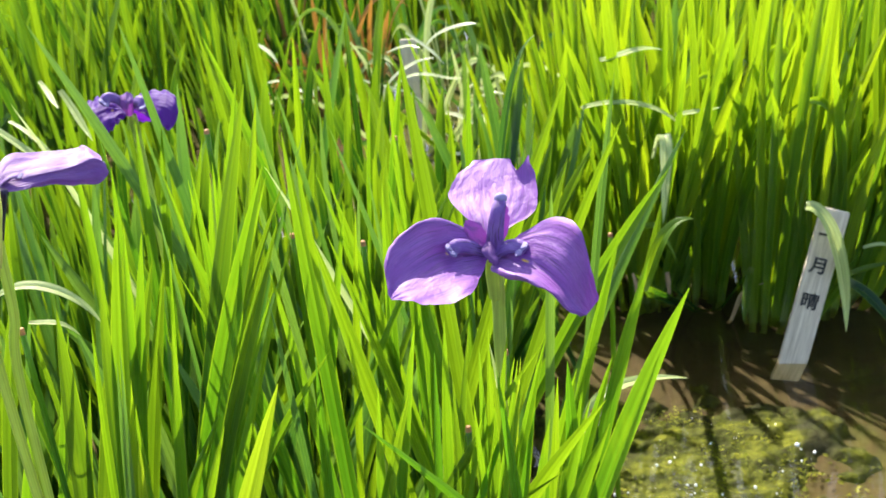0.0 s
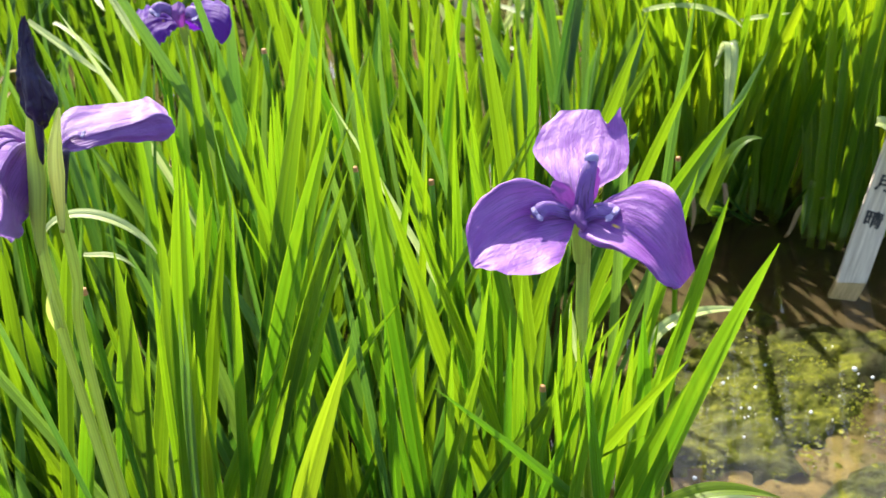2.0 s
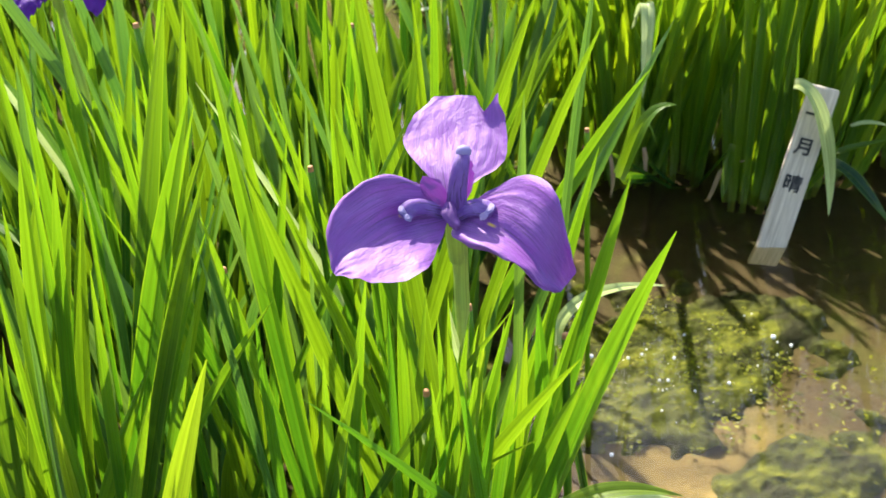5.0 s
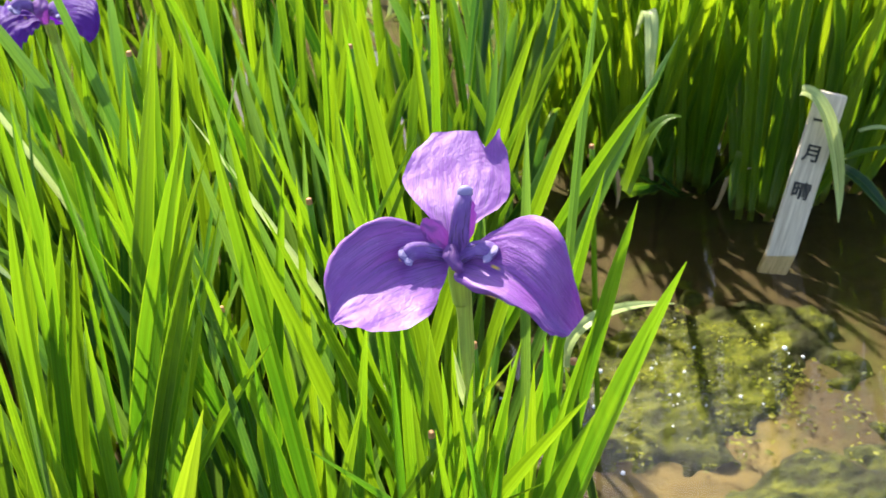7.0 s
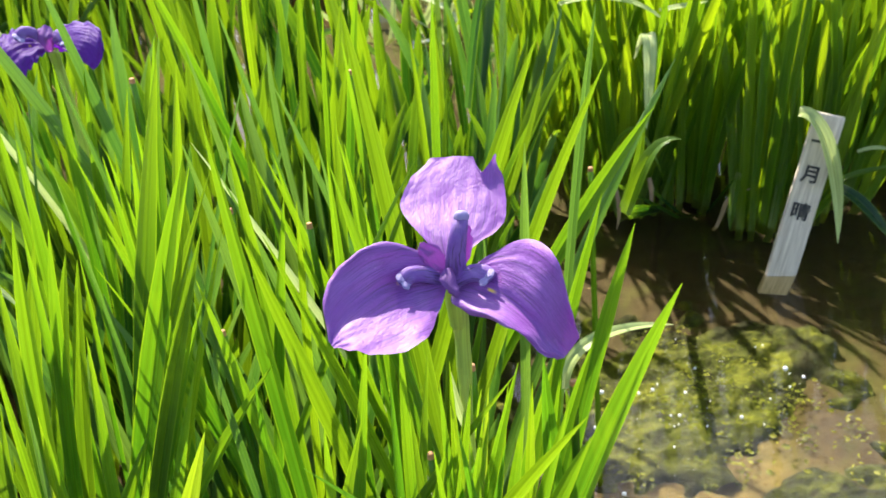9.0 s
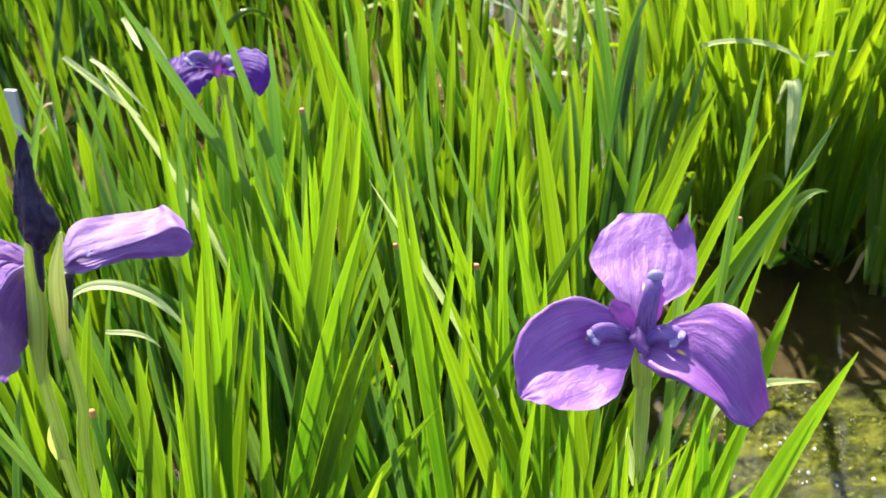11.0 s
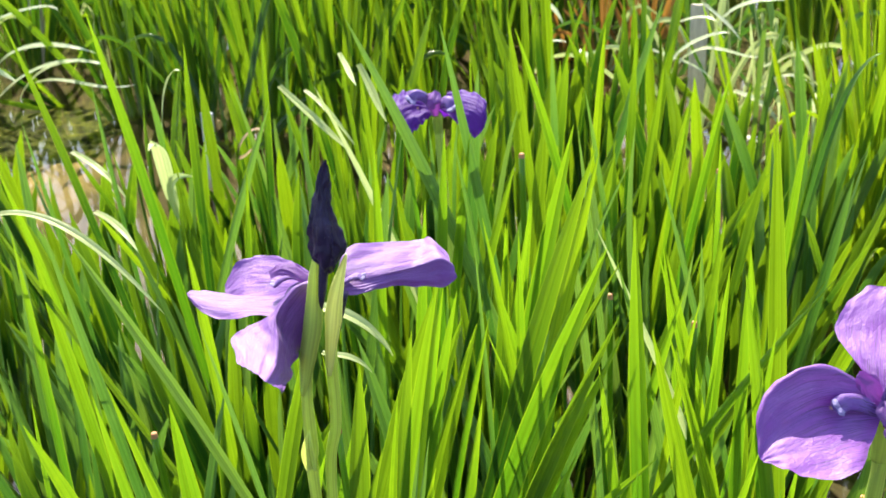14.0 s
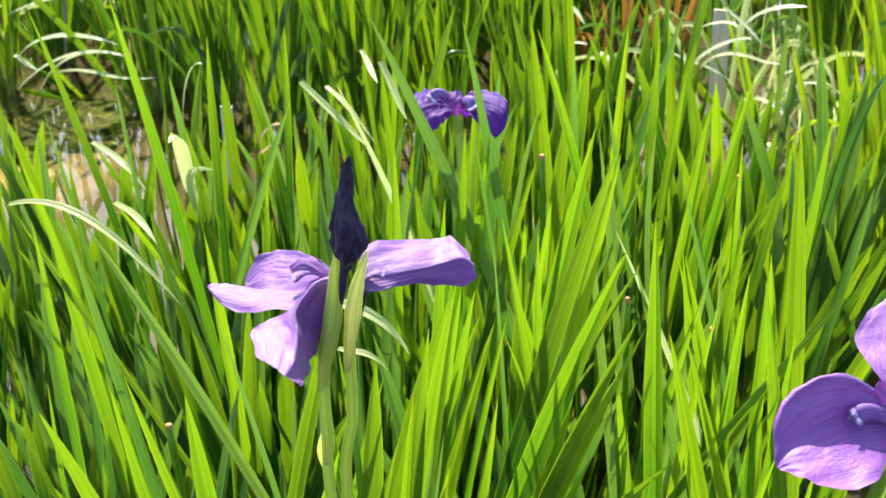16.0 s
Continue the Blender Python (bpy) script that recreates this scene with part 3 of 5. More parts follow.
def draped_petal(sections, seed, ruffle=0.0016, crepe=0.0006, roll=(), notch=(), frill=0.0, crease=0.0, steps=52, wide=40, material=None):
    """A petal hung over a few cross-sections from foot to tip, each (one edge, midrib, other edge).
    roll: (side, where it starts across, from, to along, degrees) turns a margin up; notch: (across, wide, deep) cuts into the tip;
    crease: how sharply the two halves meet at the midrib."""
    rails = [[Vector(sec[k]) for sec in sections] for k in range(3)]
    size = sum((rails[1][i + 1] - rails[1][i]).length for i in range(len(sections) - 1))
    broad = max((sec_l - sec_r).length for sec_l, sec_r in zip(rails[0], rails[2]))
    rows, uvs = [], []
    for i in range(steps + 1):
        t = i / steps
        left, mid, right = [spline(rail, t) for rail in rails]
        ahead = (spline(rails[1], min(1, t + 0.03)) - spline(rails[1], max(0, t - 0.03))).normalized()
        row, uv = [], []
        across = (right - left).normalized()
        up = across.cross(ahead).normalized()
        if up.z < 0:
            up.negate()
        span = (right - left).length
        for j in range(wide + 1):
            s = -1 + 2 * j / wide
            q = s
            lift = 0.0
            for side, start, t0, t1, angle in roll:
                if s * side > start and t0 < t < t1:
                    ease = math.sin((t - t0) / (t1 - t0) * math.pi) ** 0.6
                    over = (s * side - start) / (1 - start)
                    a = radians(angle) * ease
                    turn = a if abs(a) > 0.01 else 0.01
                    q = side * (start + (1 - start) * math.sin(turn * over) / turn)
                    lift += 0.5 * span * (1 - start) * (1 - math.cos(turn * over)) / turn
            p = left * (q * (q - 1) / 2) + mid * (1 - q * q) + right * (q * (q + 1) / 2)
            bent = mid.lerp(left, -q) if q < 0 else mid.lerp(right, q)
            p = p.lerp(bent, crease * min(1.0, abs(q) * 6))
            fade = min(1.0, t / 0.25)
            edge = abs(s)
            lift += fade * ruffle * (noise.noise(Vector((s * 1.7 + seed * 3.1, t * 3.1, seed))) + (0.4 + edge**3) * noise.noise(Vector((s * 3.5 + seed, t * 7.5 + seed * 1.7, 4.4))))
            # radial creases and a crinkled skin between the veins
            lift += fade * crepe * (0.8 * noise.noise(Vector((s * 9 + seed * 5, t * 2.2, 7.7))) + 0.5 * noise.noise(Vector((s * 22 + seed, t * 9, 2.2))) + 0.35 * noise.noise(Vector((s * 16, t * 26 + seed, 9.1))))
            lift += frill * edge**6 * math.sin(t * 34 + 3 * s + seed) * fade
            p = p + up * lift + across * (s * fade * 0.0012 * noise.noise(Vector((s * 2 + seed, t * 13, 1.5))))
            for at, half, deep in notch:
                if t > 0.7:
                    p = p - ahead * deep * ((t - 0.7) / 0.3) ** 1.5 * max(0.0, 1 - abs(s - at) / half) ** 0.8
            row.append(p)
            uv.append((0.5 + 0.5 * s * (0.22 + 0.78 * min(1.0, span / broad)), t))
        rows.append(row)
        uvs.append(uv)
    bm = bmesh.new()
    sheet(bm, rows, uvs)
    return mesh_of("petal", bm, material or PETAL)


def style_arm(points, widths, side, parent, lobes=True):
    """A fleshy ridged strap with two small turned-up crests at its end."""
    pts, side = [Vector(p) for p in points], Vector(side).normalized()
    rows, uvs = [], []
    n = 22
    for i in range(n + 1):
        t = i / n
        p = spline(pts, t)
        way = (spline(pts, min(1, t + 0.03)) - spline(pts, max(0, t - 0.03))).normalized()
        flat = (side - way * side.dot(way)).normalized()
        up = flat.cross(way).normalized()
        w = 0.5 * (widths[0] * (1 - t) + widths[1] * t) * (1 if t < 0.8 else max(0.05, 1 - ((t - 0.8) / 0.2) ** 2.4) ** 0.6)
        ring = []
        for k in range(17):
            a = k / 16 * math.tau
            ridge = 1 + 0.12 * math.cos(6 * a)
            ring.append(p + flat * (math.cos(a) * w) + up * (math.sin(a) * w * 0.45 * ridge))
        rows.append(ring)
        uvs.append([(k / 16, t) for k in range(17)])
    bm = bmesh.new()
    sheet(bm, rows, uvs)
    arm = part("style_arm", mesh_of("style_arm", bm, STYLE), parent)
    if not lobes:
        bm = bmesh.new()
        bmesh.ops.create_uvsphere(bm, u_segments=14, v_segments=10, radius=widths[1] * 0.56, matrix=Matrix.Translation(pts[-1]) @ Matrix.Diagonal((1, 0.7, 0.9, 1)))
        bm.loops.layers.uv.verify()
        part("crest", mesh_of("crest", bm, CREST), arm)
        return arm
    way = (pts[-1] - pts[-2]).normalized()
    flat = (side - way * side.dot(way)).normalized()
    up = flat.cross(way)
    up = up if up.z > 0 else -up
    for k in (-1, 1):
        root = pts[-1] - way * widths[1] * 0.45 + flat * (k * widths[1] * 0.22) + up * widths[1] * 0.12
        half = flat * widths[1] * 0.26
        rise = (up * 0.5 + way * 0.7).normalized() * widths[1]
        secs = [(root - half * 0.7, root + up * 0.0003, root + half * 0.7), (root + rise * 0.35 - half, root + rise * 0.35 + up * 0.0012, root + rise * 0.35 + half), (root + rise * 0.5 - half * 0.5, root + rise * 0.54, root + rise * 0.5 + half * 0.5)]
        part("crest", draped_petal(secs, 7 + k, 0.0003, 0.0002, steps=10, wide=10, material=CREST), arm)
    return arm


main = thing("iris_plant", 0.03, 0.76, 0, "iris plant with one open violet flower and green leaves", "plant", "irises in flower")
main.matrix_basis = Matrix.Identity(4)
part("stem", stem_mesh([(0.03, 0.76, -0.04), (0.042, 0.73, 0.35), (0.043, 0.714, 0.56), (0.044, 0.704, 0.646), (0.044, 0.700, 0.680)], [0.004, 0.0034, 0.0030, 0.0032, 0.0034]), main)
bloom = part("flower", stem_mesh([(0.044, 0.701, 0.672), (0.044, 0.698, 0.690), (0.044, 0.695, 0.704)], [0.0046, 0.0058, 0.0048], BRACT), main, "open violet iris flower with three broad petals")
part("petal", draped_petal([
    ((0.042, 0.698, 0.712), (0.045, 0.698, 0.711), (0.048, 0.698, 0.712)),
    ((0.029, 0.712, 0.724), (0.046, 0.711, 0.722), (0.058, 0.708, 0.718)),
    ((0.018, 0.730, 0.732), (0.049, 0.730, 0.730), (0.074, 0.722, 0.722)),
    ((0.025, 0.748, 0.741), (0.051, 0.746, 0.738), (0.078, 0.738, 0.732)),
    ((0.037, 0.761, 0.746), (0.055, 0.759, 0.746), (0.0745, 0.750, 0.748))], 16, 0.0010, 0.0005, roll=((1, 0.62, 0.5, 1.3, 62),), notch=((0.62, 0.30, 0.011),)), bloom)
part("petal", draped_petal([
    ((0.041, 0.69, 0.706), (0.04, 0.692, 0.708), (0.04, 0.694, 0.71)),
    ((0.035, 0.672, 0.7), (0.026, 0.689, 0.711), (0.025, 0.695, 0.728)),
    ((0.027, 0.65, 0.698), (0.010, 0.683, 0.712), (0.007, 0.69, 0.738)),
    ((0.009, 0.642, 0.698), (-0.004, 0.673, 0.709), (-0.014, 0.68, 0.732)),
    ((-0.007, 0.642, 0.702), (-0.016, 0.660, 0.706), (-0.022, 0.664, 0.72)),
    ((-0.018, 0.648, 0.701), (-0.02, 0.652, 0.7), (-0.022, 0.655, 0.704))], 1, 0.0013, 0.0006, crease=0.8, roll=((1, 0.74, 0.1, 1.05, -75),)), bloom)
part("petal", draped_petal([
    ((0.045, 0.69, 0.702), (0.047, 0.692, 0.704), (0.049, 0.694, 0.707)),
    ((0.041, 0.676, 0.703), (0.056, 0.688, 0.704), (0.064, 0.695, 0.719)),
    ((0.059, 0.656, 0.704), (0.070, 0.676, 0.703), (0.084, 0.688, 0.732)),
    ((0.074, 0.649, 0.697), (0.083, 0.664, 0.695), (0.097, 0.667, 0.732)),
    ((0.085, 0.648, 0.685), (0.091, 0.657, 0.684), (0.102, 0.66, 0.709)),
    ((0.094, 0.652, 0.678), (0.098, 0.655, 0.677), (0.106, 0.661, 0.684))], 2, 0.0014, 0.0008, crease=0.85, roll=((-1, 0.55, 0.02, 0.85, -70), (1, 0.8, 0.2, 1.0, -60))), bloom)
style_arm([(0.042, 0.693, 0.706), (0.031, 0.688, 0.714), (0.022, 0.684, 0.717), (0.016, 0.681, 0.714)], (0.0080, 0.0100), (0, 0.52, 0.85), bloom)
style_arm([(0.045, 0.692, 0.706), (0.053, 0.690, 0.711), (0.060, 0.687, 0.712), (0.064, 0.684, 0.709)], (0.0080, 0.0110), (0.1, 0.42, 0.68), bloom)
style_arm([(0.045, 0.694, 0.706), (0.047, 0.692, 0.724), (0.0495, 0.694, 0.735), (0.0515, 0.699, 0.7405)], (0.0118, 0.0076), (1, -0.1, 0), bloom, False)
part("standard", draped_petal([
    ((0.043, 0.692, 0.709), (0.042, 0.693, 0.712), (0.042, 0.694, 0.715)),
    ((0.036, 0.691, 0.714), (0.036, 0.693, 0.720), (0.038, 0.695, 0.726)),
    ((0.031, 0.692, 0.718), (0.030, 0.694, 0.724), (0.030, 0.696, 0.729)),
    ((0.027, 0.694, 0.722), (0.027, 0.695, 0.725), (0.028, 0.696, 0.728))], 8, 0.0012, 0.0004, steps=16, wide=14, material=STANDARD), bloom)
part("standard", draped_petal([
    ((0.040, 0.690, 0.716), (0.042, 0.690, 0.716), (0.044, 0.691, 0.716)),
    ((0.037, 0.684, 0.713), (0.041, 0.683, 0.712), (0.046, 0.685, 0.710)),
    ((0.040, 0.681, 0.708), (0.043, 0.680, 0.707), (0.047, 0.681, 0.706)),
    ((0.044, 0.680, 0.703), (0.045, 0.680, 0.703), (0.046, 0.680, 0.703))], 9, 0.0008, 0.0003, steps=14, wide=12, material=STANDARD), bloom)
part("standard", draped_petal([
    ((0.049, 0.697, 0.712), (0.050, 0.697, 0.712), (0.051, 0.697, 0.712)),
    ((0.050, 0.697, 0.724), (0.053, 0.697, 0.724), (0.056, 0.698, 0.723)),
    ((0.053, 0.698, 0.736), (0.054, 0.698, 0.737), (0.055, 0.698, 0.736))], 10, 0.0006, 0.0003, steps=12, wide=8, material=STANDARD), bloom)
part("bract", stem_mesh([(0.043, 0.7135, 0.596), (0.0445, 0.706, 0.640), (0.046, 0.701, 0.672), (0.050, 0.699, 0.690)], [0.0030, 0.0046, 0.0040, 0.0006], BRACT), main)
part("bract", leaf_mesh((0.0415, 0.712, 0.590), (0.0365, 0.703, 0.640), (-0.001, -0.003, 0), 0.0055, (-0.2, -1, 0.3), LEAF_PALE, steps=10, taper=0.6, fold=0.5), main, "thin pale dry spathe tip")

# ---- iris with one spent and one open flower ----
second = thing("iris_plant", -0.003, 0, 0, "iris plant with a spent dark bud and an open violet flower", "plant", "irises in flower")
part("stem", stem_mesh([(-0.27, 0.72, -0.04), (-0.252, 0.65, 0.45), (-0.238, 0.620, 0.672), (-0.229, 0.616, 0.727), (-0.227, 0.614, 0.762), (-0.226, 0.615, 0.776)], [0.004, 0.0036, 0.0030, 0.0029, 0.0032, 0.0028]), second)
part("stem", stem_mesh([(-0.28, 0.72, -0.04), (-0.254, 0.645, 0.45), (-0.245, 0.615, 0.676), (-0.2415, 0.610, 0.714), (-0.239, 0.607, 0.750), (-0.232, 0.604, 0.780), (-0.224, 0.602, 0.806)], [0.004, 0.0036, 0.0031, 0.0036, 0.0028, 0.0026, 0.0022]), second)
part("bract", leaf_mesh((-0.2425, 0.609, 0.700), (-0.2385, 0.603, 0.729), (-0.001, -0.002, 0), 0.0075, (0.1, -1, 0.3), BRACT, steps=10, taper=0.6, fold=0.6), second, "small pale green sheath on the stem")
wilt = []
bm = bmesh.new()
girth = [Vector((v, 0, 0)) for v in (0.0014, 0.0060, 0.0082, 0.0080, 0.0071, 0.0058, 0.0046, 0.0039, 0.0034, 0.0026, 0.0010)]
for i in range(71):
    t = i / 70
    r = spline(girth, t).x
    centre = Vector((-0.2192 + 0.005 * t + 0.0010 * math.sin(t * 7), 0.60 + 0.001 * math.sin(t * 9), 0.8215 + 0.0545 * t))
    row = []
    for k in range(65):
        a = k / 64 * math.tau
        # three limp petals wound round each other, their margins overlapping like a furled umbrella
        wind = (1.5 * a / math.pi + 0.9 * t + 0.25 * math.sin(t * 8)) % 1.0
        rr = r * (0.80 + 0.34 * wind**1.6 - 0.10 * math.sin(wind * 9) * (1 - t))
        rr += 0.0009 * noise.noise(Vector((math.cos(a) * 2.4, math.sin(a) * 2.4, t * 11))) + 0.0003 * noise.noise(Vector((math.cos(a) * 7, math.sin(a) * 7, t * 30)))
        row.append(centre + Vector((math.cos(a) * rr, math.sin(a) * rr, 0.003 * noise.noise(Vector((math.cos(a) * 1.5, math.sin(a) * 1.5, t * 6))))))
    wilt.append(row)
sheet(bm, wilt, [[(k / 64, i / 70) for k in range(65)] for i in range(71)])
part("spent_flower", mesh_of("spent_flower", bm, WILTED), second, "withered dark navy twisted flower")
part("flower_tube", stem_mesh([(-0.2235, 0.600, 0.802), (-0.2210, 0.598, 0.812), (-0.2190, 0.599, 0.826)], [0.0010, 0.0019, 0.0024], WILTED), second, "limp dark tube under the spent flower")
part("bract", stem_mesh([(-0.2405, 0.606, 0.748), (-0.2345, 0.603, 0.772), (-0.2285, 0.601, 0.794), (-0.2245, 0.600, 0.818), (-0.2235, 0.601, 0.830)], [0.0016, 0.0042, 0.0047, 0.0032, 0.0005], BRACT), second)
part("bract", stem_mesh([(-0.2275, 0.6105, 0.758), (-0.2195, 0.604, 0.794), (-0.2150, 0.602, 0.812), (-0.2095, 0.604, 0.829)], [0.0012, 0.0042, 0.0032, 0.0005], SPATHE), second)
bloom = part("flower", stem_mesh([(-0.2262, 0.6140, 0.768), (-0.2235, 0.616, 0.782), (-0.2195, 0.618, 0.801)], [0.0016, 0.0026, 0.0040], WILTED), second, "open violet iris flower seen from the side")
part("petal", draped_petal([
    ((-0.224, 0.628, 0.807), (-0.222, 0.624, 0.803), (-0.221, 0.62, 0.799)),
    ((-0.223, 0.645, 0.812), (-0.215, 0.63, 0.803), (-0.213, 0.622, 0.798)),
    ((-0.21, 0.662, 0.807), (-0.201, 0.64, 0.802), (-0.203, 0.636, 0.795)),
    ((-0.196, 0.672, 0.804), (-0.189, 0.652, 0.801), (-0.189, 0.649, 0.79)),
    ((-0.189, 0.674, 0.806), (-0.178, 0.656, 0.803), (-0.176, 0.653, 0.789)),
    ((-0.178, 0.666, 0.8), (-0.172, 0.656, 0.799), (-0.17, 0.653, 0.794))], 11, 0.0012, 0.0004, crease=0.9, material=PETAL_PLAIN), bloom)
part("petal", draped_petal([
    ((-0.233, 0.612, 0.81), (-0.23, 0.609, 0.811), (-0.225, 0.604, 0.811)),
    ((-0.242, 0.608, 0.807), (-0.236, 0.602, 0.81), (-0.228, 0.609, 0.794)),
    ((-0.248, 0.6, 0.798), (-0.243, 0.592, 0.8), (-0.237, 0.607, 0.776)),
    ((-0.256, 0.592, 0.795), (-0.239, 0.581, 0.794), (-0.24, 0.598, 0.771)),
    ((-0.262, 0.582, 0.793), (-0.236, 0.569, 0.79), (-0.238, 0.586, 0.769)),
    ((-0.252, 0.564, 0.792), (-0.235, 0.553, 0.79), (-0.231, 0.562, 0.78))], 12, 0.0014, 0.0006, crease=0.85, frill=0.0011, material=PETAL_PLAIN), bloom)
part("petal", draped_petal([
    ((-0.234, 0.614, 0.81), (-0.232, 0.612, 0.807), (-0.231, 0.61, 0.806)),
    ((-0.254, 0.62, 0.799), (-0.246, 0.608, 0.799), (-0.24, 0.6, 0.798)),
    ((-0.274, 0.624, 0.794), (-0.264, 0.608, 0.797), (-0.258, 0.596, 0.798)),
    ((-0.288, 0.62, 0.796), (-0.279, 0.606, 0.797), (-0.275, 0.598, 0.793)),
    ((-0.297, 0.616, 0.798), (-0.292, 0.606, 0.799), (-0.285, 0.6, 0.795)),
    ((-0.298, 0.612, 0.799), (-0.297, 0.61, 0.799), (-0.294, 0.606, 0.799))], 13, 0.0010, 0.0005, crease=0.7, material=PETAL_PLAIN), bloom)
part("standard", draped_petal([
    ((-0.234, 0.618, 0.811), (-0.234, 0.617, 0.809), (-0.233, 0.616, 0.807)),
    ((-0.251, 0.639, 0.805), (-0.25, 0.626, 0.799), (-0.245, 0.612, 0.799)),
    ((-0.271, 0.651, 0.802), (-0.268, 0.632, 0.795), (-0.261, 0.614, 0.792)),
    ((-0.284, 0.646, 0.799), (-0.28, 0.632, 0.792), (-0.274, 0.616, 0.789)),
    ((-0.29, 0.638, 0.791), (-0.286, 0.63, 0.788), (-0.28, 0.62, 0.786))], 15, 0.0012, material=PETAL_PLAIN), bloom)
style_arm([(-0.233, 0.614, 0.807), (-0.241, 0.615, 0.810), (-0.248, 0.615, 0.808), (-0.252, 0.614, 0.804)], (0.0040, 0.0055), (0, 1, 0.2), bloom)
style_arm([(-0.222, 0.624, 0.801), (-0.218, 0.626, 0.804), (-0.214, 0.628, 0.805), (-0.211, 0.629, 0.803)], (0.0040, 0.0050), (0, 1, 0.2), bloom)
part("standard", draped_petal([
    ((-0.230, 0.612, 0.806), (-0.230, 0.614, 0.808), (-0.231, 0.615, 0.810)),
    ((-0.236, 0.608, 0.811), (-0.238, 0.611, 0.815), (-0.240, 0.616, 0.816)),
    ((-0.244, 0.608, 0.814), (-0.246, 0.611, 0.817), (-0.248, 0.615, 0.817)),
    ((-0.251, 0.609, 0.811), (-0.252, 0.611, 0.812), (-0.253, 0.613, 0.813))], 14, 0.0010, 0.0004, steps=16, wide=14, material=STANDARD), bloom)

# ---- iris flowering behind ----
third = thing("iris_plant", 0, 0, 0, "iris plant with a deep violet flower among tall leaves", "plant", "irises in flower")
part("stem", stem_mesh([(-0.33, 1.32, -0.04), (-0.338, 1.29, 0.4), (-0.340, 1.27, 0.66)], [0.0055, 0.005, 0.0045]), third)
bloom = part("flower", stem_mesh([(-0.340, 1.27, 0.640), (-0.339, 1.266, 0.652), (-0.338, 1.262, 0.662)], [0.0040, 0.0055, 0.0045], BRACT), third, "deep violet iris flower")
part("petal", draped_petal([
    ((-0.345, 1.262, 0.674), (-0.343, 1.26, 0.669), (-0.341, 1.257, 0.665)),
    ((-0.362, 1.275, 0.68), (-0.356, 1.252, 0.673), (-0.346, 1.236, 0.663)),
    ((-0.38, 1.275, 0.682), (-0.368, 1.24, 0.673), (-0.356, 1.226, 0.654)),
    ((-0.388, 1.258, 0.682), (-0.378, 1.234, 0.668), (-0.366, 1.222, 0.649))], 21, 0.004, 0.0012, frill=0.0025, material=PETAL_DEEP), bloom)
part("petal", draped_petal([
    ((-0.336, 1.262, 0.675), (-0.334, 1.26, 0.672), (-0.332, 1.257, 0.669)),
    ((-0.324, 1.27, 0.683), (-0.32, 1.252, 0.677), (-0.318, 1.24, 0.668)),
    ((-0.303, 1.264, 0.688), (-0.298, 1.236, 0.68), (-0.306, 1.23, 0.661)),
    ((-0.283, 1.248, 0.683), (-0.285, 1.23, 0.673), (-0.296, 1.225, 0.656)),
    ((-0.28, 1.236, 0.667), (-0.283, 1.226, 0.658), (-0.291, 1.222, 0.652))], 22, 0.002, 0.0010, frill=0.0016, material=PETAL_DEEP), bloom)
part("petal", draped_petal([
    ((-0.342, 1.266, 0.668), (-0.338, 1.266, 0.668), (-0.334, 1.266, 0.668)),
    ((-0.366, 1.295, 0.660), (-0.340, 1.292, 0.664), (-0.316, 1.295, 0.660)),
    ((-0.372, 1.325, 0.645), (-0.345, 1.328, 0.648), (-0.318, 1.325, 0.645)),
    ((-0.352, 1.345, 0.63), (-0.345, 1.348, 0.63), (-0.338, 1.345, 0.63))], 23, 0.003, frill=0.002, material=PETAL_DEEP), bloom)
part("standard", draped_petal([
    ((-0.341, 1.25, 0.665), (-0.336, 1.248, 0.665), (-0.333, 1.25, 0.666)),
    ((-0.345, 1.25, 0.678), (-0.335, 1.242, 0.681), (-0.329, 1.25, 0.679)),
    ((-0.344, 1.256, 0.687), (-0.336, 1.252, 0.691), (-0.332, 1.256, 0.688))], 24, 0.002, 0.0005, steps=16, wide=14, material=STANDARD), bloom)
style_arm([(-0.340, 1.258, 0.670), (-0.348, 1.252, 0.684), (-0.356, 1.246, 0.688), (-0.362, 1.240, 0.682)], (0.009, 0.013), (0.1, 0.5, 0.85), bloom)
style_arm([(-0.336, 1.258, 0.670), (-0.328, 1.250, 0.680), (-0.320, 1.244, 0.682), (-0.314, 1.240, 0.674)], (0.009, 0.013), (0.1, 0.45, 0.7), bloom)


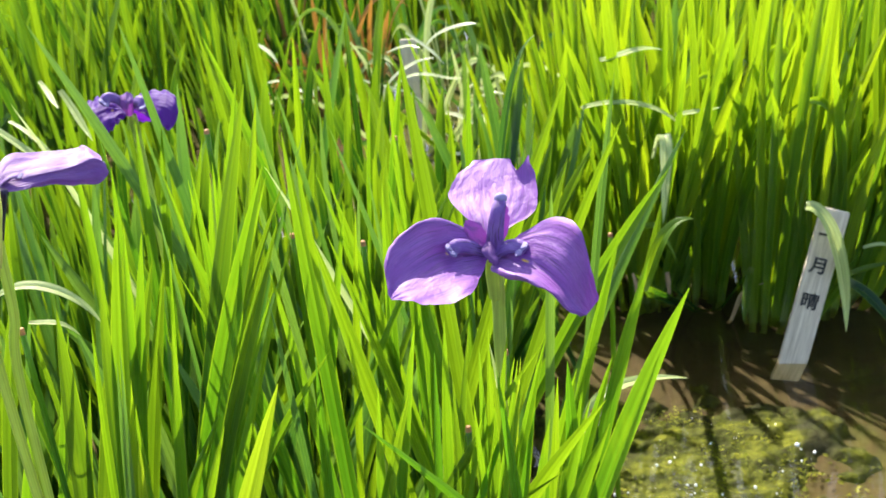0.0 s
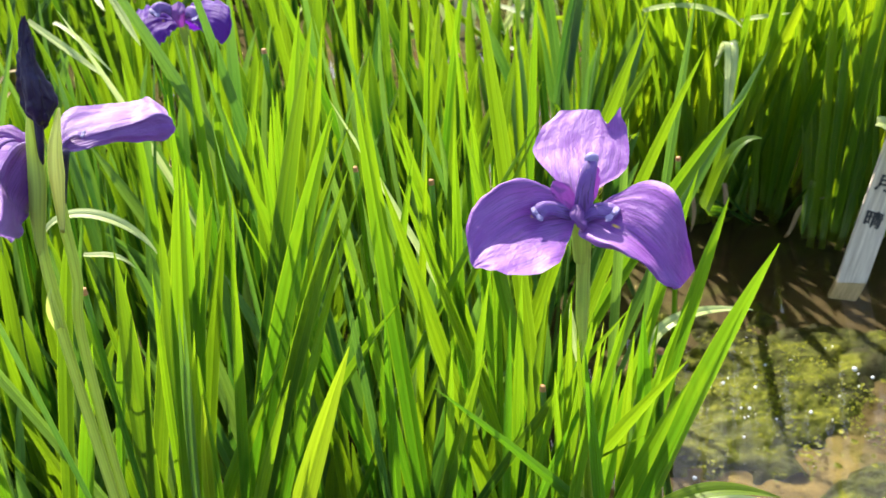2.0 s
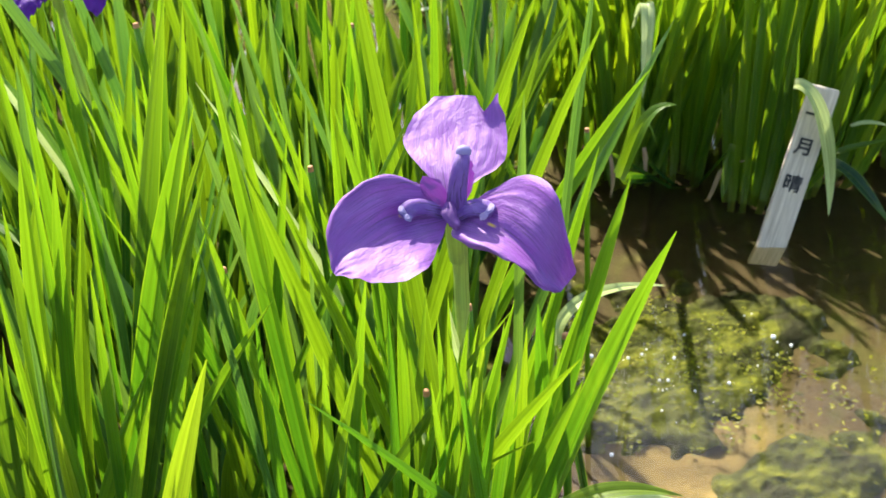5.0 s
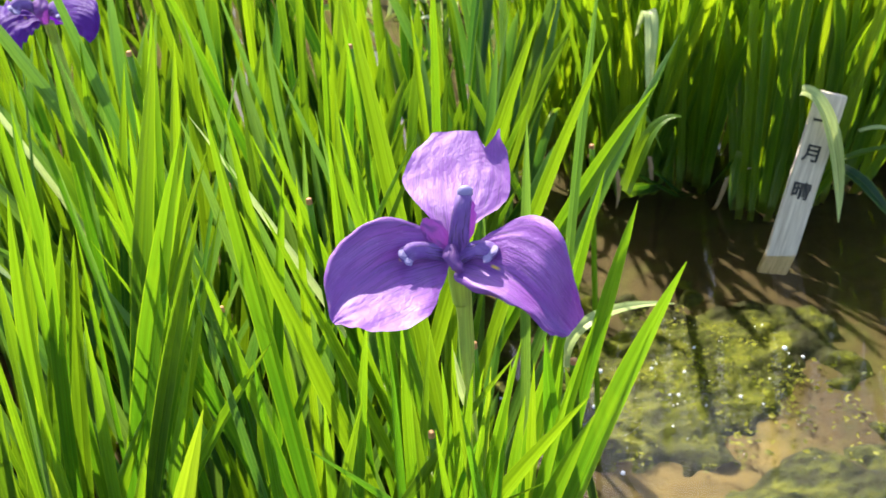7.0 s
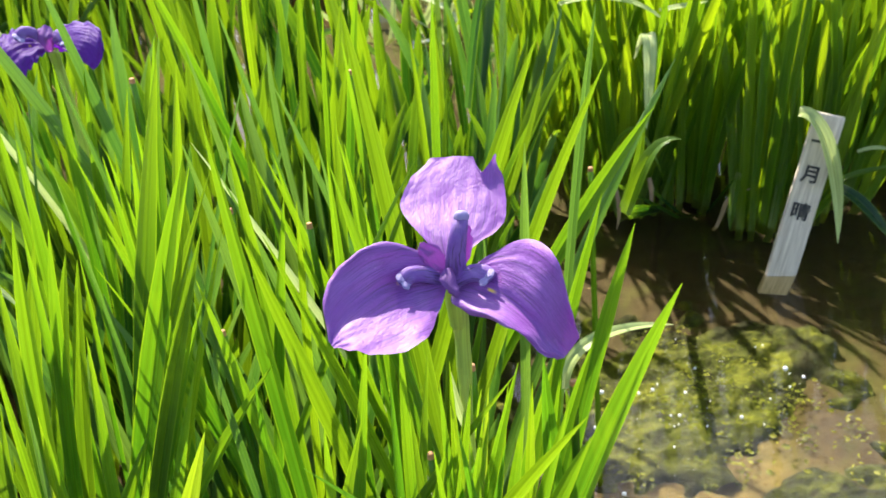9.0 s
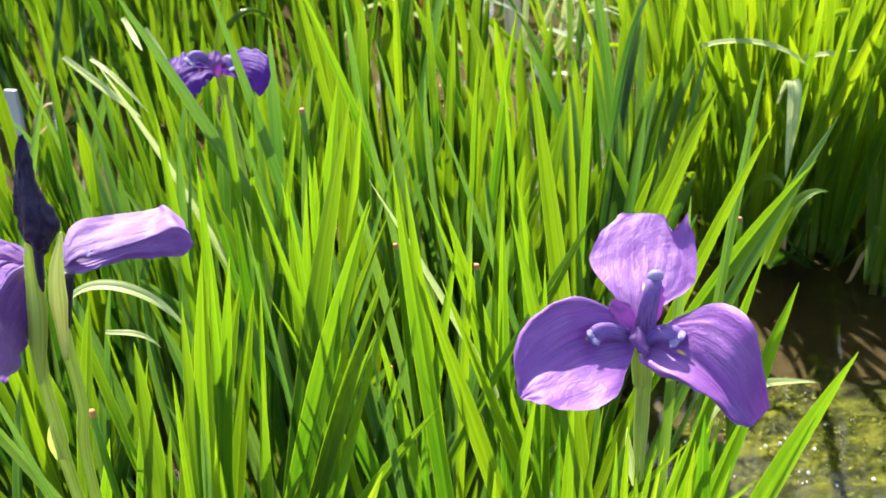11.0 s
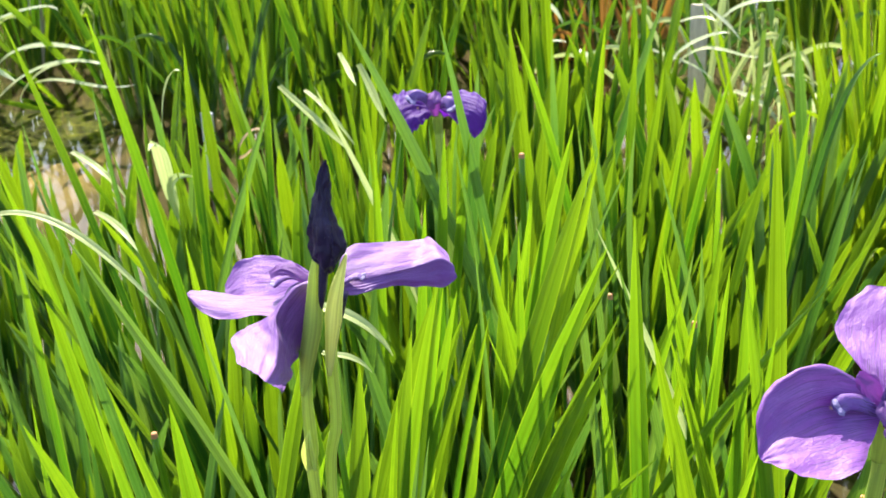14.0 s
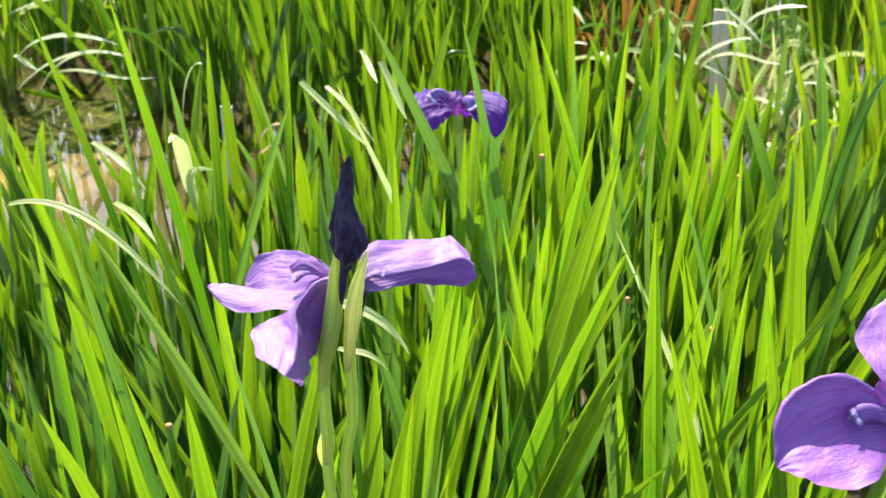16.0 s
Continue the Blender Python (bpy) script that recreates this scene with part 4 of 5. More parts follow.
# ---- name stakes ----
def stake(x, y, top, width, thick, sink=0.06, material=WOOD, label="", words=""):
    """A flat board pushed into the mud, leaning; top is where its head stands relative to the waterline."""
    top = Vector(top)
    ob = thing("plant_stake", x, y, 0, label, "sign")
    high = top.length
    up = top.normalized()
    across = (Vector((1, -0.16, 0)) - up * up.x).normalized()
    front = across.cross(up).normalized()
    m = Matrix((( *across, 0), (*(-front), 0), (*up, 0), (0, 0, 0, 1))).transposed()
    bm = bmesh.new()
    for z, w in ((-sink, 1.0), (0.0, 1.0), (high * 0.5, 1.0), (high, 1.0)):
        for sx, sy in ((-1, -1), (1, -1), (1, 1), (-1, 1)):
            bm.verts.new((sx * width / 2 * w, sy * thick / 2, z))
    bm.verts.ensure_lookup_table()
    v = bm.verts
    for k in range(3):
        for s in range(4):
            bm.faces.new((v[4 * k + s], v[4 * k + (s + 1) % 4], v[4 * k + 4 + (s + 1) % 4], v[4 * k + 4 + s]))
    bm.faces.new((v[3], v[2], v[1], v[0]))
    bm.faces.new((v[12], v[13], v[14], v[15]))
    bmesh.ops.bevel(bm, geom=[e for e in bm.edges if e.calc_length() > 0.5 * thick], offset=0.0012, segments=2, affect="EDGES")
    part("board", mesh_of("board", bm, material, False), ob, at=m)
    for k, word in enumerate(words):
        text = bpy.data.curves.new("letter", "FONT")
        text.body, text.size, text.align_x, text.extrude = word, 0.030, "CENTER", 0.0004
        text.offset = 0.0007
        flat = m @ Matrix.Translation((0, -thick / 2 - 0.0006, high - 0.045 - 0.062 * k)) @ pose(0, 0, 0, 90, 0, 0)
        text.materials.append(INK)
        part("lettering", text, ob, "black painted character", at=flat)
    return ob


stake(0.546, 1.752, (0.072, 0.045, 0.255), 0.046, 0.014, label="grey weathered wooden name stake leaning in the water", words="二月晴")
stake(-0.123, 3.18, (0.0, 0.02, 0.285), 0.045, 0.014, label="grey wooden name stake behind arching leaves")
stake(-2.306, 3.547, (-0.004, 0.02, 0.271), 0.045, 0.014, label="grey wooden name stake at the bed's edge")
stake(-1.276, 2.60, (0.01, 0.0, 0.175), 0.03, 0.012, material=PLASTIC, label="grey plastic marker stake among leaves")


# ---- the leaves that stand out, plant by plant ----
plant = bed_plant(-0.400, 0.927)
sword(plant, (-0.220, 0.790, 0.718), (-0.247, 0.810, 0.591), (-0.342, 0.880), 0.0159, LEAF_SUNLIT)
sword(plant, (-0.223, 0.860, 0.653), (-0.268, 0.880, 0.521), (-0.401, 0.939), 0.0138)
sword(plant, (-0.273, 0.800, 0.574), (-0.296, 0.820, 0.506), (-0.428, 0.935), 0.0092)
sword(plant, (-0.250, 0.880, 0.656), (-0.299, 0.900, 0.512), (-0.429, 0.953), 0.0132)
plant = bed_plant(-0.452, 0.904)
sword(plant, (-0.284, 0.800, 0.643), (-0.306, 0.820, 0.507), (-0.367, 0.876), 0.0179)
sword(plant, (-0.336, 0.860, 0.646), (-0.375, 0.880, 0.531), (-0.511, 0.950), 0.0134)
sword(plant, (-0.309, 0.780, 0.579), (-0.341, 0.800, 0.491), (-0.477, 0.885), 0.0119, LEAF_SUNLIT)
plant = bed_plant(-0.335, 0.882)
sword(plant, (-0.113, 0.800, 0.742), (-0.179, 0.820, 0.569), (-0.339, 0.869), 0.0163, LEAF_SUNLIT)
sword(plant, (-0.103, 0.770, 0.710), (-0.162, 0.790, 0.564), (-0.333, 0.848), 0.0111)
sword(plant, (-0.117, 0.800, 0.651), (-0.160, 0.820, 0.552), (-0.343, 0.905), 0.0072, LEAF_SUNLIT)
sword(plant, (-0.125, 0.840, 0.792), (-0.186, 0.860, 0.599), (-0.325, 0.906), 0.0143)
plant = bed_plant(-0.335, 0.846)
sword(plant, (-0.100, 0.670, 0.638), (-0.137, 0.690, 0.545), (-0.303, 0.780), 0.0155, LEAF_TIP)
sword(plant, (-0.219, 0.740, 0.590), (-0.231, 0.760, 0.504), (-0.285, 0.850), 0.0152, LEAF_SUNLIT)
sword(plant, (-0.178, 0.800, 0.541), (-0.222, 0.820, 0.461), (-0.416, 0.908), 0.0127, LEAF_SUNLIT)
plant = bed_plant(-0.131, 0.949)
sword(plant, (-0.096, 0.800, 0.766), (-0.092, 0.820, 0.613), (-0.080, 0.880), 0.0148, LEAF_SUNLIT)
sword(plant, (-0.083, 0.780, 0.697), (-0.062, 0.800, 0.587), (0.023, 0.881), 0.0130, LEAF_SUNLIT)
sword(plant, (-0.067, 0.860, 0.682), (-0.084, 0.880, 0.610), (-0.196, 1.012), 0.0083, LEAF_SUNLIT)
sword(plant, (-0.116, 0.900, 0.683), (-0.100, 0.920, 0.597), (-0.014, 1.027), 0.0080, LEAF_GREY)
sword(plant, (-0.078, 0.770, 0.608), (-0.113, 0.790, 0.553), (-0.388, 0.947), 0.0108, LEAF_SUNLIT)
plant = bed_plant(-0.190, 0.918)
sword(plant, (-0.198, 0.880, 0.657), (-0.181, 0.900, 0.559), (-0.107, 0.987), 0.0114, LEAF_SUNLIT)
sword(plant, (-0.207, 0.840, 0.725), (-0.208, 0.860, 0.617), (-0.212, 0.947), 0.0041, LEAF_GREY)
sword(plant, (-0.116, 0.760, 0.659), (-0.115, 0.780, 0.571), (-0.110, 0.880), 0.0055, LEAF_GREY)
sword(plant, (-0.214, 0.720, 0.646), (-0.231, 0.740, 0.570), (-0.330, 0.856), 0.0063, LEAF_GREY)
plant = bed_plant(0.035, 0.792)
sword(plant, (-0.040, 0.700, 0.612), (-0.048, 0.720, 0.530), (-0.088, 0.819), 0.0079, LEAF_SUNLIT)
sword(plant, (-0.018, 0.700, 0.612), (-0.042, 0.720, 0.529), (-0.160, 0.818), 0.0091)
sword(plant, (0.010, 0.710, 0.608), (0.008, 0.730, 0.538), (-0.004, 0.849), 0.0066)
sword(plant, (-0.053, 0.680, 0.598), (-0.012, 0.680, 0.554), (0.393, 0.680), 0.0098, LEAF_DARK)
plant = bed_plant(-0.062, 0.836)
sword(plant, (0.075, 0.700, 0.643), (0.060, 0.720, 0.573), (-0.035, 0.847), 0.0076, LEAF_SUNLIT)
sword(plant, (0.072, 0.690, 0.642), (0.038, 0.710, 0.583), (-0.224, 0.864), 0.0069)
sword(plant, (0.032, 0.700, 0.597), (0.014, 0.720, 0.518), (-0.077, 0.821), 0.0079, LEAF_SUNLIT)
sword(plant, (0.053, 0.700, 0.627), (0.042, 0.720, 0.566), (-0.037, 0.864), 0.0077, LEAF_SUNLIT)
sword(plant, (0.037, 0.690, 0.656), (0.034, 0.710, 0.575), (0.018, 0.820), 0.0062, LEAF_SUNLIT)
sword(plant, (0.056, 0.680, 0.623), (0.044, 0.700, 0.538), (-0.014, 0.797), 0.0082, LEAF_SUNLIT)
plant = bed_plant(-0.118, 0.904)
sword(plant, (0.118, 0.750, 0.559), (0.073, 0.770, 0.487), (-0.161, 0.874), 0.0137, LEAF_SUNLIT)
sword(plant, (0.122, 0.770, 0.526), (0.097, 0.790, 0.453), (-0.022, 0.885), 0.0137, LEAF_SUNLIT)
sword(plant, (0.190, 0.810, 0.614), (0.124, 0.830, 0.447), (-0.004, 0.869), 0.0187, LEAF_SUNLIT)
sword(plant, (0.087, 0.700, 0.538), (0.061, 0.720, 0.508), (-0.286, 0.987), 0.0070)
plant = bed_plant(0.038, 0.985)
sword(plant, (0.187, 0.980, 0.565), (0.146, 1.000, 0.407), (0.070, 1.037), 0.0128, LEAF_SUNLIT)
sword(plant, (0.164, 1.000, 0.585), (0.124, 1.020, 0.432), (0.042, 1.061), 0.0110, LEAF_SUNLIT)
sword(plant, (0.107, 0.860, 0.525), (0.080, 0.880, 0.402), (0.015, 0.928), 0.0124, LEAF_SUNLIT)
sword(plant, (0.081, 0.840, 0.491), (0.066, 0.860, 0.386), (0.025, 0.915), 0.0108, LEAF_SUNLIT)
plant = bed_plant(-0.025, 1.143)
sword(plant, (0.267, 1.220, 0.605), (0.196, 1.240, 0.457), (0.035, 1.285), 0.0123, LEAF_GREY)
sword(plant, (0.244, 1.200, 0.567), (0.182, 1.220, 0.469), (-0.043, 1.293), 0.0167, LEAF_SUNLIT)
sword(plant, (0.183, 1.150, 0.693), (0.163, 1.170, 0.533), (0.114, 1.219), 0.0086, LEAF_GREY)
sword(plant, (0.175, 1.050, 0.675), (0.118, 1.070, 0.537), (-0.048, 1.128), 0.0120)
sword(plant, (0.115, 0.950, 0.743), (0.080, 0.970, 0.648), (-0.104, 1.075), 0.0129)
sword(plant, (0.026, 0.820, 0.719), (-0.004, 0.840, 0.661), (-0.272, 1.018), 0.0069, LEAF_SUNLIT)
sword(plant, (-0.013, 0.880, 0.801), (-0.004, 0.900, 0.677), (0.034, 0.983), 0.0123)
sword(plant, (0.104, 1.000, 0.636), (0.101, 1.020, 0.566), (0.082, 1.145), 0.0089, LEAF_GREY)
plant = bed_plant(-0.123, 1.028)
sword(plant, (-0.203, 1.050, 0.662), (-0.224, 1.070, 0.533), (-0.289, 1.132), 0.0117, LEAF_SUNLIT)
sword(plant, (-0.129, 0.900, 0.767), (-0.164, 0.920, 0.621), (-0.276, 0.984), 0.0119, LEAF_SUNLIT)
sword(plant, (-0.028, 0.820, 0.719), (-0.014, 0.840, 0.625), (0.058, 0.942), 0.0117, LEAF_SUNLIT)
sword(plant, (-0.056, 0.840, 0.687), (-0.064, 0.860, 0.631), (-0.135, 1.036), 0.0061)
sword(plant, (-0.085, 0.860, 0.713), (-0.073, 0.880, 0.651), (0.025, 1.044), 0.0062, LEAF_SUNLIT)
plant = bed_plant(-0.326, 0.949)
sword(plant, (-0.208, 0.840, 0.659), (-0.235, 0.860, 0.571), (-0.370, 0.960), 0.0111)
sword(plant, (-0.241, 0.790, 0.680), (-0.260, 0.810, 0.582), (-0.346, 0.901), 0.0105)
sword(plant, (-0.286, 0.820, 0.617), (-0.324, 0.840, 0.495), (-0.440, 0.901), 0.0090, LEAF_SUNLIT)
sword(plant, (-0.206, 0.860, 0.642), (-0.195, 0.880, 0.582), (-0.112, 1.031), 0.0082, LEAF_SUNLIT)
sword(plant, (-0.211, 0.720, 0.623), (-0.224, 0.740, 0.580), (-0.362, 0.952), 0.0065, LEAF_SUNLIT)
plant = bed_plant(-0.486, 0.871)
sword(plant, (-0.424, 0.780, 0.611), (-0.432, 0.800, 0.517), (-0.466, 0.884), 0.0151, LEAF_SUNLIT)
sword(plant, (-0.444, 0.740, 0.650), (-0.431, 0.760, 0.548), (-0.378, 0.842), 0.0153, LEAF_SUNLIT)
sword(plant, (-0.464, 0.750, 0.634), (-0.462, 0.770, 0.531), (-0.454, 0.848), 0.0141, LEAF_SUNLIT)
sword(plant, (-0.526, 0.750, 0.603), (-0.518, 0.770, 0.524), (-0.477, 0.872), 0.0149, LEAF_SUNLIT)
sword(plant, (-0.552, 0.800, 0.593), (-0.571, 0.820, 0.507), (-0.657, 0.910), 0.0111, LEAF_SUNLIT)
plant = bed_plant(-0.485, 0.939)
sword(plant, (-0.535, 0.860, 0.705), (-0.478, 0.880, 0.571), (-0.295, 0.944), 0.0091, LEAF_GREY)
sword(plant, (-0.537, 0.840, 0.718), (-0.532, 0.860, 0.594), (-0.514, 0.933), 0.0107, LEAF_GREY)
sword(plant, (-0.610, 0.900, 0.682), (-0.629, 0.920, 0.539), (-0.682, 0.976), 0.0109, LEAF_SUNLIT)
sword(plant, (-0.368, 0.740, 0.705), (-0.350, 0.760, 0.548), (-0.303, 0.812), 0.0045, LEAF_GREY)
sword(plant, (-0.631, 0.950, 0.636), (-0.631, 0.970, 0.508), (-0.631, 1.029), 0.0116, LEAF_SUNLIT)
plant = bed_plant(-0.283, 1.320)
sword(plant, (-0.397, 1.170, 0.788), (-0.345, 1.190, 0.657), (-0.147, 1.266), 0.0120, LEAF_GREY)
sword(plant, (-0.306, 1.170, 0.785), (-0.291, 1.190, 0.670), (-0.224, 1.279), 0.0096, LEAF_GREY)
sword(plant, (-0.391, 1.200, 0.651), (-0.402, 1.220, 0.547), (-0.446, 1.300), 0.0115, LEAF_SUNLIT)
sword(plant, (-0.485, 1.300, 0.677), (-0.460, 1.320, 0.597), (-0.316, 1.435), 0.0101, LEAF_PALE)
plant = bed_plant(-0.660, 1.258)
sword(plant, (-0.749, 1.150, 0.792), (-0.724, 1.170, 0.638), (-0.646, 1.232), 0.0092)
sword(plant, (-0.686, 1.200, 0.790), (-0.676, 1.220, 0.660), (-0.637, 1.297), 0.0105, LEAF_SUNLIT)
sword(plant, (-0.541, 1.300, 0.656), (-0.599, 1.320, 0.542), (-0.808, 1.392), 0.0103, LEAF_GREY)
sword(plant, (-0.509, 1.000, 0.631), (-0.516, 1.020, 0.538), (-0.547, 1.109), 0.0114, LEAF_SUNLIT)
plant = bed_plant(-0.235, 1.052)
sword(plant, (-0.120, 0.840, 0.719), (-0.158, 0.860, 0.630), (-0.366, 0.969), 0.0095, LEAF_SUNLIT)
sword(plant, (-0.214, 0.900, 0.713), (-0.210, 0.920, 0.643), (-0.181, 1.063), 0.0089, LEAF_SUNLIT)
sword(plant, (-0.180, 0.860, 0.723), (-0.185, 0.880, 0.640), (-0.215, 0.999), 0.0084, LEAF_SUNLIT)
sword(plant, (-0.188, 0.950, 0.687), (-0.204, 0.970, 0.594), (-0.283, 1.068), 0.0094, LEAF_SUNLIT)
sword(plant, (-0.153, 0.950, 0.768), (-0.194, 0.970, 0.588), (-0.293, 1.018), 0.0148, LEAF_SUNLIT)
sword(plant, (-0.220, 0.800, 0.708), (-0.233, 0.820, 0.659), (-0.370, 1.031), 0.0081, LEAF_SUNLIT)
sword(plant, (-0.190, 0.800, 0.688), (-0.200, 0.820, 0.655), (-0.357, 1.134), 0.0066, LEAF_SUNLIT)
sword(plant, (-0.165, 1.000, 0.671), (-0.161, 1.020, 0.603), (-0.133, 1.158), 0.0072, LEAF_GREY)
sword(plant, (-0.131, 0.900, 0.709), (-0.096, 0.920, 0.617), (0.085, 1.023), 0.0055, LEAF_PALE)
plant = bed_plant(-0.057, 1.116)
sword(plant, (-0.025, 0.860, 0.719), (-0.017, 0.880, 0.640), (0.033, 1.006), 0.0095, LEAF_SUNLIT)
sword(plant, (-0.041, 1.000, 0.677), (-0.052, 1.020, 0.582), (-0.104, 1.114), 0.0096)
sword(plant, (-0.037, 0.880, 0.694), (-0.042, 0.900, 0.613), (-0.071, 1.017), 0.0084, LEAF_SUNLIT)
sword(plant, (-0.015, 0.850, 0.665), (-0.018, 0.870, 0.628), (-0.058, 1.138), 0.0045, LEAF_SUNLIT)
sword(plant, (-0.059, 1.000, 0.660), (-0.057, 1.020, 0.598), (-0.042, 1.170), 0.0053, LEAF_GREY)
sword(plant, (-0.063, 0.950, 0.670), (-0.073, 0.970, 0.606), (-0.147, 1.118), 0.0067, LEAF_GREY)
sword(plant, (-0.086, 0.950, 0.672), (-0.081, 0.970, 0.612), (-0.041, 1.129), 0.0067, LEAF_SUNLIT)
sword(plant, (-0.095, 1.050, 0.693), (-0.072, 1.070, 0.595), (0.035, 1.163), 0.0055, LEAF_GREY)
sword(plant, (-0.170, 1.100, 0.713), (-0.159, 1.120, 0.585), (-0.121, 1.189), 0.0059, LEAF_GREY)
plant = bed_plant(-0.329, 1.169)
sword(plant, (-0.172, 0.950, 0.708), (-0.191, 0.970, 0.623), (-0.299, 1.083), 0.0068)
sword(plant, (-0.226, 1.100, 0.676), (-0.249, 1.120, 0.606), (-0.404, 1.255), 0.0090)
sword(plant, (-0.281, 1.100, 0.694), (-0.273, 1.120, 0.602), (-0.233, 1.221), 0.0061, LEAF_GREY)
sword(plant, (-0.270, 0.950, 0.703), (-0.285, 0.970, 0.608), (-0.359, 1.068), 0.0096, LEAF_SUNLIT)
sword(plant, (-0.123, 1.100, 0.683), (-0.161, 1.120, 0.591), (-0.349, 1.219), 0.0039, LEAF_GREY)
plant = bed_plant(0.041, 0.905)
sword(plant, (0.098, 0.840, 0.543), (0.101, 0.860, 0.462), (0.114, 0.947), 0.0128, LEAF_DARK)
sword(plant, (0.142, 0.900, 0.513), (0.116, 0.920, 0.411), (0.037, 0.980), 0.0096, LEAF_SUNLIT)
sword(plant, (0.115, 0.880, 0.509), (0.108, 0.900, 0.429), (0.079, 0.982), 0.0077, LEAF_SUNLIT)
sword(plant, (0.057, 0.700, 0.627), (0.051, 0.720, 0.565), (0.008, 0.862), 0.0051, LEAF_TIP)
sword(plant, (0.069, 0.720, 0.614), (0.061, 0.740, 0.547), (0.010, 0.867), 0.0066, LEAF_SUNLIT)
sword(plant, (0.087, 0.800, 0.552), (0.082, 0.820, 0.455), (0.064, 0.891), 0.0084, LEAF_SUNLIT)
sword(plant, (0.111, 0.800, 0.530), (0.089, 0.820, 0.432), (0.016, 0.887), 0.0093, LEAF_SUNLIT)
sword(plant, (0.064, 0.690, 0.593), (0.054, 0.710, 0.523), (-0.004, 0.826), 0.0072, LEAF_DARK)
plant = bed_plant(-0.027, 0.850)
sword(plant, (0.024, 0.720, 0.643), (0.015, 0.740, 0.579), (-0.048, 0.881), 0.0065)
sword(plant, (0.007, 0.740, 0.639), (0.002, 0.760, 0.564), (-0.027, 0.876), 0.0080, LEAF_SUNLIT)
sword(plant, (-0.015, 0.760, 0.628), (-0.029, 0.780, 0.552), (-0.108, 0.892), 0.0083, LEAF_SUNLIT)
sword(plant, (-0.002, 0.740, 0.615), (-0.008, 0.760, 0.537), (-0.040, 0.866), 0.0075, LEAF_DARK)
sword(plant, (0.030, 0.690, 0.641), (0.029, 0.710, 0.576), (0.022, 0.848), 0.0069, LEAF_SUNLIT)
sword(plant, (0.042, 0.680, 0.628), (0.035, 0.700, 0.566), (-0.015, 0.842), 0.0075, LEAF_SUNLIT)
sword(plant, (0.044, 0.670, 0.616), (0.045, 0.690, 0.547), (0.051, 0.813), 0.0069, LEAF_SUNLIT)
sword(plant, (0.048, 0.660, 0.612), (0.028, 0.680, 0.550), (-0.110, 0.818), 0.0068, LEAF_DARK)
sword(plant, (0.024, 0.660, 0.619), (0.025, 0.680, 0.555), (0.032, 0.815), 0.0062, LEAF_SUNLIT)
plant = bed_plant(0.023, 0.781)
sword(plant, (0.048, 0.650, 0.669), (0.037, 0.670, 0.592), (-0.028, 0.789), 0.0081, LEAF_SUNLIT)
sword(plant, (0.037, 0.640, 0.669), (0.041, 0.660, 0.593), (0.065, 0.781), 0.0074)
sword(plant, (0.053, 0.630, 0.663), (0.043, 0.650, 0.593), (-0.023, 0.782), 0.0073, LEAF_SUNLIT)
sword(plant, (0.040, 0.620, 0.664), (0.045, 0.640, 0.594), (0.078, 0.772), 0.0078, LEAF_DARK)
plant = bed_plant(-0.359, 1.262)
sword(plant, (-0.305, 1.160, 0.684), (-0.321, 1.180, 0.557), (-0.374, 1.246), 0.0119, LEAF_SUNLIT)
sword(plant, (-0.331, 1.200, 0.674), (-0.335, 1.220, 0.551), (-0.349, 1.288), 0.0102, LEAF_GREY)
sword(plant, (-0.342, 1.150, 0.672), (-0.340, 1.170, 0.561), (-0.332, 1.247), 0.0098, LEAF_DARK)
sword(plant, (-0.285, 1.180, 0.671), (-0.307, 1.200, 0.549), (-0.382, 1.268), 0.0099, LEAF_SUNLIT)
plant = bed_plant(-0.287, 0.882)
sword(plant, (-0.208, 0.700, 0.586), (-0.219, 0.720, 0.543), (-0.328, 0.918), 0.0086, LEAF_TIP)
sword(plant, (-0.153, 0.720, 0.580), (-0.177, 0.740, 0.520), (-0.339, 0.875), 0.0093, LEAF_SUNLIT)
sword(plant, (-0.229, 0.750, 0.621), (-0.244, 0.770, 0.545), (-0.327, 0.881), 0.0074, LEAF_GREY)
sword(plant, (-0.193, 0.780, 0.636), (-0.213, 0.800, 0.530), (-0.289, 0.876), 0.0089, LEAF_SUNLIT)
sword(plant, (-0.129, 0.770, 0.606), (-0.164, 0.790, 0.513), (-0.311, 0.874), 0.0088, LEAF_SUNLIT)
sword(plant, (-0.089, 0.760, 0.605), (-0.096, 0.780, 0.514), (-0.126, 0.866), 0.0079, LEAF_DARK)
plant = bed_plant(-0.179, 0.981)
sword(plant, (-0.102, 0.880, 0.721), (-0.103, 0.900, 0.581), (-0.106, 0.962), 0.0102, LEAF_SUNLIT)
sword(plant, (-0.108, 0.840, 0.713), (-0.172, 0.860, 0.578), (-0.378, 0.925), 0.0098)
sword(plant, (-0.098, 0.800, 0.693), (-0.134, 0.820, 0.603), (-0.320, 0.923), 0.0080, LEAF_SUNLIT)
sword(plant, (-0.082, 0.900, 0.693), (-0.062, 0.920, 0.590), (0.026, 1.008), 0.0082, LEAF_SUNLIT)
sword(plant, (-0.024, 0.880, 0.706), (-0.024, 0.900, 0.606), (-0.024, 0.993), 0.0087, LEAF_SUNLIT)
sword(plant, (-0.211, 0.980, 0.672), (-0.224, 1.000, 0.559), (-0.273, 1.075), 0.0091)
plant = bed_plant(-0.177, 0.960)
sword(plant, (-0.221, 0.840, 0.684), (-0.259, 0.860, 0.528), (-0.354, 0.910), 0.0102, LEAF_SUNLIT)
